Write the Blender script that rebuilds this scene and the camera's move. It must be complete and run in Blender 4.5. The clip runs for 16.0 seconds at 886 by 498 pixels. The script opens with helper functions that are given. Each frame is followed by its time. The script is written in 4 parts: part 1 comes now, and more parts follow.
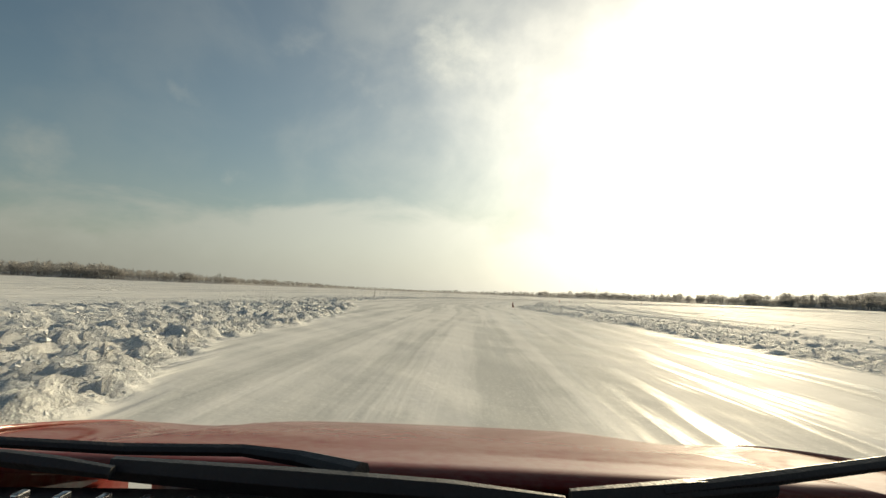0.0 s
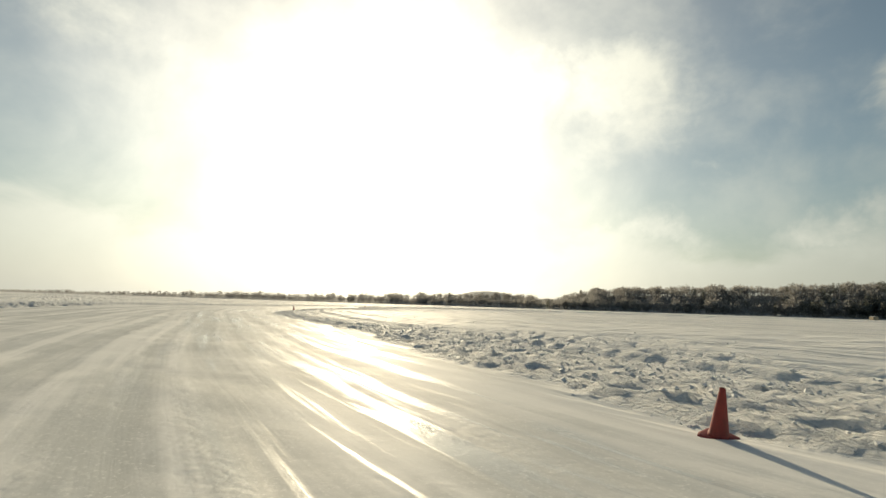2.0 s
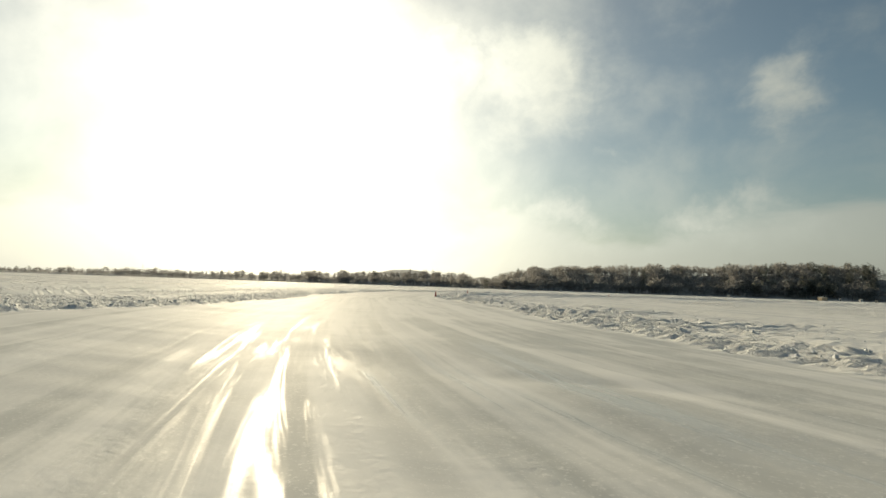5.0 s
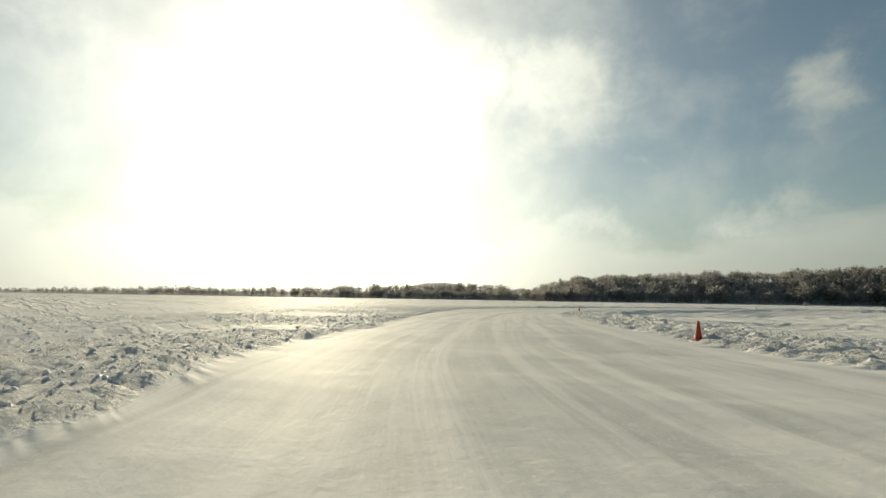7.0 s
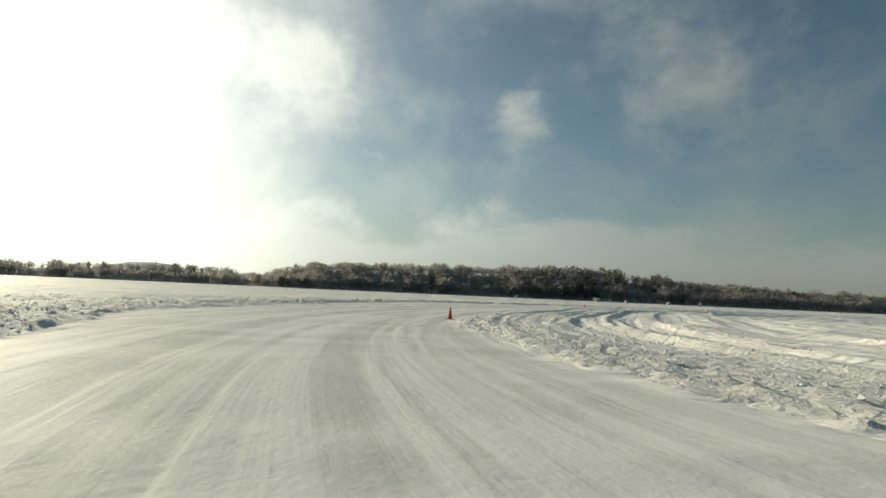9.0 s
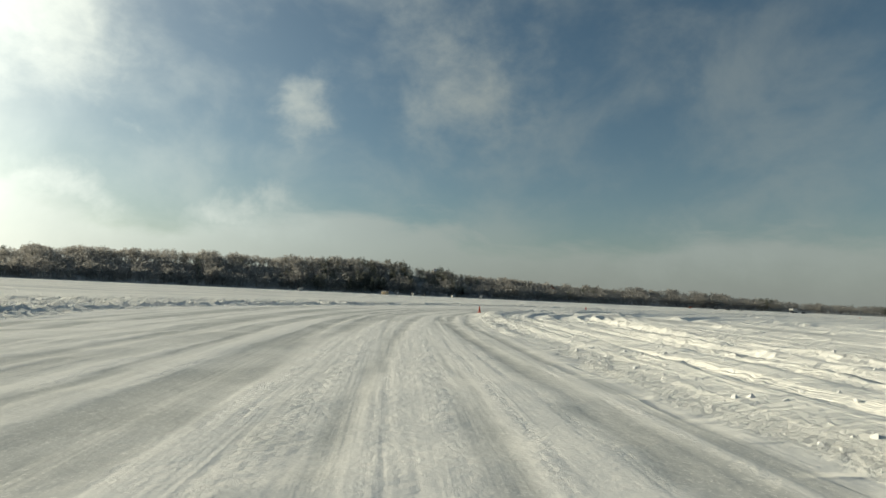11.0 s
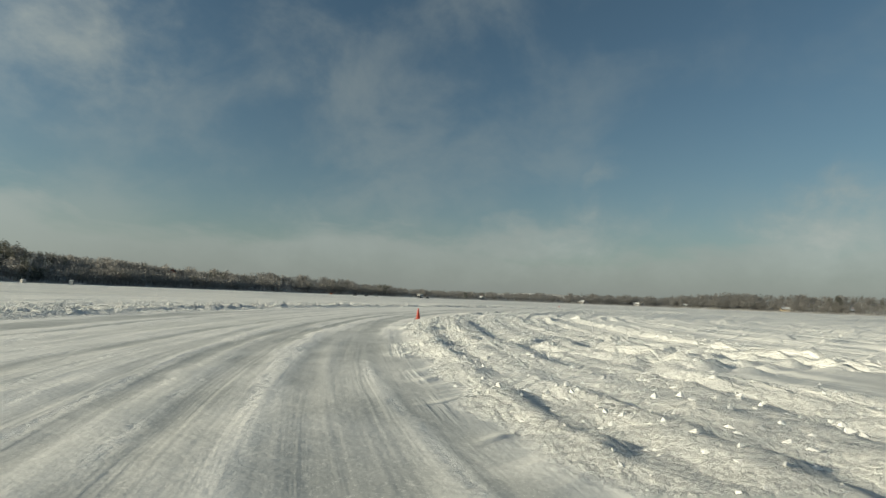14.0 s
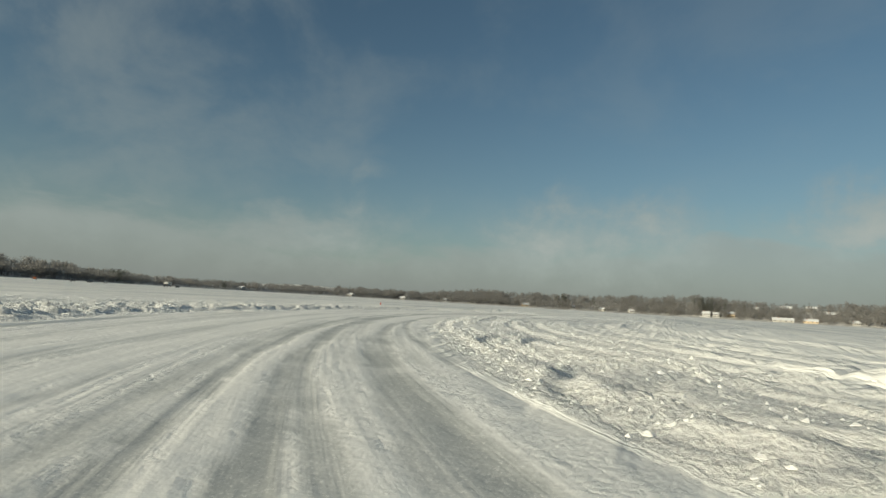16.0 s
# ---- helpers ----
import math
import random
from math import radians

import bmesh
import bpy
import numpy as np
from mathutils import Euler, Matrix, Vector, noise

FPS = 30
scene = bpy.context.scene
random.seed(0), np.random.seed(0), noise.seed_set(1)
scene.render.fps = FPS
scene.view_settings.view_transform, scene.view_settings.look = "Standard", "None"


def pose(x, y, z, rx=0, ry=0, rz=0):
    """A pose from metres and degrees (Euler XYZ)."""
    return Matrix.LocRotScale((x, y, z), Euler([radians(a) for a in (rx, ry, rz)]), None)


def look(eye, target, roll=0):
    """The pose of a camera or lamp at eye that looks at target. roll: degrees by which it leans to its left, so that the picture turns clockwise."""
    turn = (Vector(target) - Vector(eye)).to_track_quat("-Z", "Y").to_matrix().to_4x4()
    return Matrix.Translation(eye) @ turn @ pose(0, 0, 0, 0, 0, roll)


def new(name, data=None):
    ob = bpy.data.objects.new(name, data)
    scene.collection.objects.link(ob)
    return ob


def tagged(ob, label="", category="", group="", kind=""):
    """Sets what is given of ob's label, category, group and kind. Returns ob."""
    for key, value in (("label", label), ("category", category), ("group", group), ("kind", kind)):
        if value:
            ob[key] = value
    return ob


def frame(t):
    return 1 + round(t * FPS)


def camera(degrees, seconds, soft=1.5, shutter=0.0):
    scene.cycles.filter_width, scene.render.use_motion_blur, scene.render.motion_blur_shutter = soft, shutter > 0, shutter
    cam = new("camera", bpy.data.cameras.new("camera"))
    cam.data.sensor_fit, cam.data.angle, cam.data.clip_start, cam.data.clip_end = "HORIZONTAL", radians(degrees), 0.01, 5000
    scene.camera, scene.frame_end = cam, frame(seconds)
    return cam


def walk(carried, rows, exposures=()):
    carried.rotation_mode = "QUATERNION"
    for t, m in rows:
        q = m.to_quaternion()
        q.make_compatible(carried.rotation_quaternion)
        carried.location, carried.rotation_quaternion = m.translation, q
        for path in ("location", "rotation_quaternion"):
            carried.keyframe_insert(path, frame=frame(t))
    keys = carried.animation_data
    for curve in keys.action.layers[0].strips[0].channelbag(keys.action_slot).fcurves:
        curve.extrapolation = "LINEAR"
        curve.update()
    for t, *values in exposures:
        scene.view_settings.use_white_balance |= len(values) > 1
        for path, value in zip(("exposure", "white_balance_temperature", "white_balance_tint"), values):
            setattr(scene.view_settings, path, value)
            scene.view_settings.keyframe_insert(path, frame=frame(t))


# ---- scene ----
cam = camera(79.06, 16.0, soft=1.5)
EYE = 1.22
# seconds, east, north, heading, pitch, lean
ROWS = [
    (0.0, 0.00, 0.00, 0.00, 4.63, 2.38), (0.5, 12.20, -0.51, -3.83, 4.44, 2.74), (1.0, 24.87, -1.25, -15.93, 4.75, 2.27),
    (1.5, 38.28, -2.12, -25.79, 5.40, 2.46), (2.0, 53.12, -1.99, -36.21, 5.96, 1.82), (2.5, 67.12, -3.87, -42.83, 5.28, 1.72),
    (3.0, 80.11, -7.01, -47.68, 5.35, 2.27), (3.5, 92.39, -9.92, -50.86, 5.33, 2.03), (4.0, 103.55, -12.97, -48.03, 4.15, 1.43),
    (4.5, 113.59, -16.57, -45.39, 3.97, 1.61), (5.0, 122.74, -20.78, -45.83, 3.99, 1.94), (5.5, 131.20, -25.63, -49.58, 4.21, 2.16),
    (6.0, 139.17, -31.13, -53.84, 5.78, 1.85), (6.5, 147.02, -37.15, -46.33, 4.97, 0.98), (7.0, 155.18, -43.60, -42.49, 5.29, 0.88),
    (7.5, 163.62, -50.48, -48.12, 5.15, 1.79), (8.0, 170.25, -57.79, -53.60, 4.59, 2.56), (8.5, 176.43, -64.98, -61.62, 4.60, 2.88),
    (9.0, 182.30, -72.24, -70.59, 4.74, 2.56), (9.5, 187.56, -79.85, -79.56, 5.91, 1.73), (10.0, 191.39, -87.99, -84.35, 5.72, 1.90),
    (10.5, 193.73, -96.59, -88.19, 5.34, 2.29), (11.0, 194.67, -105.52, -93.89, 4.98, 2.60), (11.5, 194.87, -114.62, -102.44, 5.07, 2.29),
    (12.0, 194.93, -123.81, -108.76, 5.33, 1.99), (12.5, 194.65, -132.78, -111.83, 5.58, 2.05), (13.0, 193.78, -141.27, -117.88, 5.41, 2.10),
    (13.5, 191.59, -149.50, -124.44, 5.32, 2.60), (14.0, 188.19, -157.19, -132.76, 5.19, 2.30), (14.5, 183.97, -164.93, -136.77, 5.29, 2.60),
    (15.0, 178.66, -172.30, -136.93, 5.54, 2.39), (15.5, 173.08, -178.88, -147.09, 4.87, 2.60), (16.0, 166.34, -184.94, -157.57, 5.60, 3.41),
]


def eye_pose(x, y, yaw, pitch, lean):
    a, p = radians(yaw), radians(pitch)
    ahead = (math.cos(a) * math.cos(p), math.sin(a) * math.cos(p), math.sin(p))
    return look((x, y, EYE), (x + ahead[0], y + ahead[1], EYE + ahead[2]), lean)


walk(cam, [(t, eye_pose(x, y, yaw, pitch, lean)) for t, x, y, yaw, pitch, lean in ROWS],
     exposures=[(0.0, -0.1, 7750, 6), (7.0, -0.2, 7350, 3), (9.0, -0.17, 7050, 2), (12.0, -0.05, 6850, 2), (16.0, -0.12, 6800, 2)])

# ---------------------------------------------------------------- light
SUN_AZ, SUN_EL = radians(-28.5), radians(15.5)
SUN_DIR = Vector((math.cos(SUN_AZ) * math.cos(SUN_EL), math.sin(SUN_AZ) * math.cos(SUN_EL), math.sin(SUN_EL)))
sun_data = bpy.data.lights.new("sun", "SUN")
sun_data.energy, sun_data.angle, sun_data.color = 5.0, radians(0.6), (1.0, 0.885, 0.70)
sun = new("sun", sun_data)
sun.matrix_world = look(SUN_DIR * 100, (0, 0, 0))


class Nodes:
    """Short writing for node trees."""

    def __init__(self, tree):
        self.tree = tree
        tree.nodes.clear()

    def add(self, kind, out=0, ins={}, **kw):
        node = self.tree.nodes.new(kind)
        if "operation" in kw:
            node.operation = kw["operation"]
        if "use_clamp" in kw:
            node.use_clamp = kw["use_clamp"]
        if "data_type" in kw:
            node.data_type = kw["data_type"]
        if "blend_type" in kw:
            node.blend_type = kw["blend_type"]
        if "interpolation_type" in kw:
            node.interpolation_type = kw["interpolation_type"]
        if "uv_map" in kw:
            node.uv_map = kw["uv_map"]
        if "attribute_name" in kw:
            node.attribute_name = kw["attribute_name"]
        for key, value in ins.items():
            self.put(node, key, value)
        return node.outputs[out]

    def put(self, node, key, value):
        socket = node.inputs[key]
        if isinstance(value, bpy.types.NodeSocket):
            self.tree.links.new(value, socket)
        else:
            socket.default_value = value

    def math(self, op, a, b=0.0, c=0.0, clamp=False):
        return self.add("ShaderNodeMath", operation=op, use_clamp=clamp, ins={0: a, 1: b, 2: c})

    def vec(self, op, a, b=(0, 0, 0), out=0):
        return self.add("ShaderNodeVectorMath", out, operation=op, ins={0: a, 1: b})

    def mix(self, fac, a, b, blend="MIX"):
        return self.add("ShaderNodeMix", 2, data_type="RGBA", blend_type=blend, ins={0: fac, 6: a, 7: b})

    def ramp(self, fac, lo, hi, a=0.0, b=1.0, smooth=True):
        return self.add("ShaderNodeMapRange", interpolation_type="SMOOTHSTEP" if smooth else "LINEAR",
                        ins={0: fac, 1: lo, 2: hi, 3: a, 4: b})

    def noise(self, vector, scale, detail=3.0, rough=0.5, distortion=0.0, out=0):
        return self.add("ShaderNodeTexNoise", out, ins={"Vector": vector, "Scale": scale, "Detail": detail,
                                                        "Roughness": rough, "Distortion": distortion})


def toward(az, el):
    a, e = radians(az), radians(el)
    return (math.cos(a) * math.cos(e), math.sin(a) * math.cos(e), math.sin(e))


# clouds: heading, height, breadth in degrees, flatness, weight
CLOUDS = [
    (10, 21, 5, 1.0, .42), (-1, 25, 12, 1.3, .7), (38, 11, 7, 1.4, .5), (21.7, 9.9, 3, 1.2, .5), (18, 25, 6, 1.5, .35),
    (27, 17.5, 4, 1.3, .35), (-55, 21.5, 13, 1.0, 1.0), (-46, 23, 10, 1.0, .95), (-52, 16, 8, 1.1, .7), (-79, 18.5, 6, .75, .9), (-80.5, 14.5, 4, 1.4, .5), (-97, 22, 18, 1.1, .72), (-90, 27, 12, 1.2, .6),
    (-99.5, 15.3, 4.5, 1.1, .4), (-63, 13.6, 3, 1.5, .6), (-118, 22, 9, 1.1, .45), (-134, 18.8, 5, 1.6, .25),
    (-148.8, 12, 5, 1.5, .45), (-120.5, 9.5, 7, 1.6, .35), (-57, 7.0, 11, 2.8, .95), (-73, 7.0, 16, 3.2, .85),
    (-174, 7.0, 19, 2.4, 1.0), (163, 8.5, 14, 2.2, 1.0), (169, 22, 8, 1.6, .2), (-145, 6, 24, 3.2, .7), (-120, 6, 18, 3.0, .5), (40, 5, 25, 3.5, .5),
]
world = bpy.data.worlds.new("winter_sky")
world.use_nodes = True
scene.world = world
w = Nodes(world.node_tree)
way = w.add("ShaderNodeTexCoord", "Generated")
sky = w.add("ShaderNodeTexSky")
dome = sky.node
dome.sky_type, dome.sun_disc, dome.sun_elevation, dome.sun_rotation = "NISHITA", False, SUN_EL, math.pi / 2 - SUN_AZ
dome.altitude, dome.air_density, dome.dust_density, dome.ozone_density = 200.0, 1.0, 0.6, 2.0
height = w.add("ShaderNodeSeparateXYZ", 2, ins={0: way})
facing = w.math("MAXIMUM", w.vec("DOT_PRODUCT", way, tuple(SUN_DIR), 1), 0.0)
# the bright haze is uneven, thinned and thickened by cloud
uneven = w.vec("MULTIPLY", w.vec("SUBTRACT", w.noise(way, 3.4, 6.0, 0.58, 0.4, 1), (.5, .5, .5)), (.34, .34, .30))
uneven_way = w.vec("NORMALIZE", w.vec("ADD", way, uneven))
hazed = w.math("MAXIMUM", w.vec("DOT_PRODUCT", uneven_way, tuple(SUN_DIR), 1), 0.0)
# light scattered forward by thin ice haze round the sun
glow = w.math("ADD", w.math("MULTIPLY", w.math("POWER", hazed, 18.0), 1.42),
              w.math("ADD", w.math("MULTIPLY", w.math("POWER", facing, 4.0), 0.17),
                     w.math("MULTIPLY", w.math("POWER", facing, 150.0), 2.5)))
SKY = 0.078
base = w.vec("MULTIPLY", sky, (SKY * .92, SKY * 1.02, SKY * 1.0))
# haze low over the lake
low = w.math("POWER", 2.718, w.math("MULTIPLY", w.math("MAXIMUM", height, 0.0), -9.0))
haze = w.vec("ADD", (0.245, 0.268, 0.268), w.vec("SCALE", (1.0, .98, .9), out=0))
haze_node = haze.node.inputs[1].links[0].from_node
w.put(haze_node, 3, w.math("MULTIPLY", glow, 0.4))
base = w.mix(w.math("MULTIPLY", low, 0.92), base, haze)
# clouds
swirl = w.vec("SUBTRACT", w.noise(way, 7.0, 5.0, 0.6, 0.3, 1), (.5, .5, .5))
swirled = w.vec("ADD", way, w.vec("MULTIPLY", swirl, (.20, .20, .17)))
weight = 0.0
for az, el, broad, flat, much in CLOUDS:
    off = w.vec("MULTIPLY", w.vec("SUBTRACT", swirled, toward(az, el)), (1, 1, flat))
    far = w.vec("LENGTH", off, out=1)
    one = w.ramp(far, radians(broad), 0.0, 0.0, much)
    weight = one if isinstance(weight, float) else w.math("MAXIMUM", weight, one)
plane = w.vec("MULTIPLY", way, (1, 1, 1.35))
wisp = w.noise(plane, 4.2, 7.0, 0.56, 0.25)
fine = w.noise(plane, 13.0, 6.0, 0.6, 0.15)
shape = w.math("ADD", w.math("MULTIPLY", wisp, 0.52), w.math("MULTIPLY", fine, 0.48))
ragged = w.ramp(w.math("ADD", shape, w.math("MULTIPLY", weight, 0.30)), 0.46, 0.96)
puff = w.math("MULTIPLY", ragged, w.ramp(weight, 0.0, 0.75, 0.0, 1.0, False))
# thin streaks high up, and a grey bank of cloud low round the lake
sunward = w.vec("DOT_PRODUCT", way, toward(-70, 10), 1)
veil = w.math("MULTIPLY", w.ramp(wisp, 0.40, 0.72), w.ramp(sunward, -0.1, 0.7, 0.12, 0.40))
bank_at = w.noise(w.vec("MULTIPLY", way, (1, 1, 2.6)), 3.6, 7.0, 0.56, 0.3)
bank_band = w.ramp(w.math("ADD", height, w.math("MULTIPLY", bank_at, -0.26)), 0.03, -0.045)
bank_cloud = w.math("MULTIPLY", bank_band, 0.72)
cover = w.math("MAXIMUM", w.math("MAXIMUM", puff, veil), bank_cloud, clamp=True)
cloud_light = w.vec("SCALE", (.92, 1.0, 1.01))
bright = w.ramp(w.math("ADD", height, w.math("MULTIPLY", fine, 0.06)), 0.02, 0.13, 0.285, 0.37)
bright = w.math("ADD", bright, w.math("MULTIPLY", puff, w.ramp(height, 0.26, 0.12, 0.0, 0.10)))
w.put(cloud_light.node, 3, w.math("ADD", bright, w.math("MULTIPLY", w.math("POWER", facing, 3.0), 0.68)))
with_clouds = w.mix(cover, base, cloud_light)
glow_colour = w.vec("SCALE", (1.03, 0.965, 0.865))
w.put(glow_colour.node, 3, glow)
total = w.vec("ADD", with_clouds, glow_colour)
background = w.add("ShaderNodeBackground", ins={"Color": total, "Strength": 1.0})
out = world.node_tree.nodes.new("ShaderNodeOutputWorld")
world.node_tree.links.new(background, out.inputs[0])

# ---------------------------------------------------------------- materials


def material(name):
    m = bpy.data.materials.new(name)
    m.use_nodes = True
    n = Nodes(m.node_tree)
    return m, n


def finish(n, bump=None, strength=0.3, distance=0.02, **ins):
    node = n.tree.nodes.new("ShaderNodeBsdfPrincipled")
    for key, value in ins.items():
        n.put(node, key.replace("_", " "), value)
    if bump is not None:
        b = n.add("ShaderNodeBump", ins={"Strength": strength, "Distance": distance, "Height": bump})
        n.put(node, "Normal", b)
    o = n.tree.nodes.new("ShaderNodeOutputMaterial")
    n.tree.links.new(node.outputs[0], o.inputs[0])


def plain(name, colour, rough=0.6, metal=0.0, vary=0.15, scale=8.0, bump=0.15, coat=0.0):
    """Paint, plastic, rubber, metal: a colour with dirt at two scales."""
    m, n = material(name)
    at = n.add("ShaderNodeTexCoord", "Object")
    d = n.math("ADD", n.math("MULTIPLY", n.noise(at, scale, 4.0), 0.6), n.math("MULTIPLY", n.noise(at, scale * 9, 2.0), 0.4))
    dark = tuple(c * (1 - vary) for c in colour) + (1,)
    light = tuple(min(c * (1 + vary), 1) for c in colour) + (1,)
    c = n.mix(n.ramp(d, 0.3, 0.7), dark, light)
    finish(n, d, bump, 0.01, Base_Color=c, Roughness=n.ramp(d, 0.3, 0.7, rough * .85, min(rough * 1.15, 1)), Metallic=metal,
           Coat_Weight=coat)
    return m


def snow_nodes(n, at):
    """Colour, roughness and relief of wind-packed snow."""
    big = n.noise(at, 0.12, 5.0, 0.6)
    mid = n.noise(at, 1.3, 6.0, 0.62)
    fine = n.noise(at, 9.0, 5.0, 0.65)
    tone = n.math("ADD", n.math("MULTIPLY", big, 0.5), n.math("MULTIPLY", mid, 0.5))
    colour = n.mix(n.ramp(tone, 0.35, 0.68), (.79, .79, .765, 1), (.91, .90, .85, 1))
    relief = n.math("ADD", mid, n.math("MULTIPLY", fine, 0.35))
    return colour, relief, mid


m_snow, n = material("field_snow")
at = n.add("ShaderNodeTexCoord", "Object")
colour, relief, mid = snow_nodes(n, at)
# wind-drawn ridges and old sled tracks
turned = n.add("ShaderNodeMapping", ins={"Vector": at, "Rotation": (0, 0, radians(24)), "Scale": (0.035, 0.42, 1)})
drift = n.noise(turned, 1.0, 5.0, 0.6, 0.8)
wide_at = n.add("ShaderNodeMapping", ins={"Vector": at, "Rotation": (0, 0, radians(-35)), "Scale": (0.008, 0.09, 1)})
wide = n.noise(wide_at, 1.0, 6.0, 0.62, 0.5)
colour = n.mix(n.ramp(drift, 0.48, 0.64, 0.0, 0.75), colour, (.60, .615, .615, 1))
colour = n.mix(n.ramp(wide, 0.48, 0.60, 0.0, 0.7), colour, (.58, .595, .595, 1))
# long sharp ridges left by ploughs and wind
row_at = n.add("ShaderNodeMapping", ins={"Vector": at, "Rotation": (0, 0, radians(12)), "Scale": (0.035, 0.45, 1)})
row = n.math("ABSOLUTE", n.math("SUBTRACT", n.noise(row_at, 1.0, 4.0, 0.5, 0.15), 0.5))
row = n.ramp(row, 0.0, 0.10, 1.0, 0.0)
relief = n.math("ADD", relief, n.math("ADD", n.math("MULTIPLY", drift, 2.2), n.math("ADD", n.math("MULTIPLY", wide, 3.0), n.math("MULTIPLY", row, 2.2))))
finish(n, relief, 0.9, 0.16, Base_Color=colour, Roughness=n.ramp(mid, 0.3, 0.7, 0.65, 0.85), Specular_IOR_Level=0.1)

m_track, n = material("track_ice_and_snow")
at = n.add("ShaderNodeTexCoord", "Object")
uv = n.add("ShaderNodeUVMap", uv_map="along")
ice = n.add("ShaderNodeAttribute", 2, attribute_name="ice")
churn = n.add("ShaderNodeAttribute", 2, attribute_name="churn")
glaze = n.add("ShaderNodeAttribute", 2, attribute_name="glaze")
groove = n.add("ShaderNodeAttribute", 2, attribute_name="groove")
colour, relief, mid = snow_nodes(n, at)
# broken crust: clods and crumbs
bent = n.vec("ADD", at, n.vec("SCALE", n.noise(at, 2.2, 3.0, 0.6, 0.0, 1)))
n.put(bent.node.inputs[1].links[0].from_node, 3, 0.35)
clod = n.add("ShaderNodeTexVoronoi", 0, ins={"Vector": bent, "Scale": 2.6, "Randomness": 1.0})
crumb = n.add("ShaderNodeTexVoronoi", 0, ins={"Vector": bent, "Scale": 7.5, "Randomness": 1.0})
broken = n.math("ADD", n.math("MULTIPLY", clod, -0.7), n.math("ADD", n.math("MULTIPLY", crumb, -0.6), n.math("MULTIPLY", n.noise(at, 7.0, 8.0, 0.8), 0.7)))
# the colour is also greyer in the gaps between crumbs
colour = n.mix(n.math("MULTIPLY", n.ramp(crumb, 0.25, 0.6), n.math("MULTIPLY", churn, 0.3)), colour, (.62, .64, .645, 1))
# drifts and plough lines that run with the track
drift_at = n.add("ShaderNodeMapping", ins={"Vector": uv, "Scale": (0.03, 0.55, 1)})
drift = n.noise(drift_at, 1.0, 6.0, 0.62, 0.6)
colour = n.mix(n.ramp(drift, 0.50, 0.66, 0.0, 0.6), colour, (.60, .615, .615, 1))
ridge_at = n.add("ShaderNodeMapping", ins={"Vector": uv, "Scale": (0.09, 1.7, 1), "Rotation": (0, 0, radians(-3))})
ridge = n.noise(ridge_at, 1.0, 6.0, 0.66, 0.5)
row_at = n.add("ShaderNodeMapping", ins={"Vector": at, "Rotation": (0, 0, radians(12)), "Scale": (0.035, 0.55, 1)})
row = n.math("ABSOLUTE", n.math("SUBTRACT", n.noise(row_at, 1.0, 4.0, 0.5, 0.1), 0.5))
row = n.math("MULTIPLY", n.ramp(row, 0.0, 0.08, 1.7, 0.0), n.math("SUBTRACT", 1.0, n.math("MULTIPLY", churn, 0.7)))
lines = n.math("ADD", n.math("ADD", n.math("MULTIPLY", n.ramp(drift, 0.42, 0.58), -1.6), row), n.math("MULTIPLY", ridge, 1.1))
snow_relief = n.math("ADD", n.math("ADD", n.math("MULTIPLY", relief, 0.6), lines), n.math("MULTIPLY", n.math("ADD", broken, n.math("MULTIPLY", n.noise(at, 22.0, 4.0, 0.7), 0.6)), n.math("MULTIPLY", churn, 2.0)))
# driven surface
powder = n.add("ShaderNodeAttribute", 2, attribute_name="powder")
streak_at = n.add("ShaderNodeMapping", ins={"Vector": uv, "Scale": (0.030, 0.95, 1)})
streak = n.noise(streak_at, 1.0, 4.0, 0.55, 0.6)
hair_at = n.add("ShaderNodeMapping", ins={"Vector": uv, "Scale": (0.13, 2.9, 1), "Rotation": (0, 0, radians(0.6))})
hair = n.noise(hair_at, 1.0, 4.0, 0.6, 0.8)
patch = n.noise(at, 0.35, 6.0, 0.65, 0.6)
sharp = n.ramp(streak, 0.36, 0.64)
polish = n.math("ADD", n.math("MULTIPLY", sharp, 0.22), n.math("ADD", n.math("MULTIPLY", hair, n.ramp(glaze, 0.0, 0.3, 0.16, 0.30, False)), n.math("MULTIPLY", patch, 0.42)))
bare = n.math("MULTIPLY", n.ramp(polish, 0.38, 0.58), n.ramp(glaze, 0.0, 0.5, 0.75, 1.0, False))
ice_colour = n.mix(bare, (.81, .805, .775, 1), (.56, .57, .55, 1))
ice_colour = n.mix(n.math("MULTIPLY", groove, n.ramp(patch, 0.35, 0.6, 0.5, 0.95)), ice_colour, (.44, .452, .442, 1))
ice_colour = n.mix(n.math("MULTIPLY", powder, n.ramp(patch, 0.4, 0.6, 0.8, 0.4)), ice_colour, (.85, .84, .81, 1))
grit = n.ramp(n.noise(at, 6.0, 6.0, 0.72), 0.56, 0.72, 0.0, 0.55)
ice_colour = n.mix(grit, ice_colour, (.83, .82, .785, 1))
salt = n.ramp(n.noise(at, 26.0, 3.0, 0.7), 0.56, 0.66, 0.0, 0.55)
ice_colour = n.mix(salt, ice_colour, (.86, .85, .82, 1))
colour = n.mix(ice, colour, ice_colour)
gleam = n.math("ADD", n.math("MULTIPLY", streak, 0.25), n.math("ADD", n.math("MULTIPLY", hair, 0.65), n.math("MULTIPLY", patch, 0.10)))
shine = n.math("MULTIPLY", n.ramp(gleam, 0.48, 0.62), glaze)
rough = n.math("SUBTRACT", 0.72, n.math("MULTIPLY", n.math("MULTIPLY", shine, ice), 0.52))
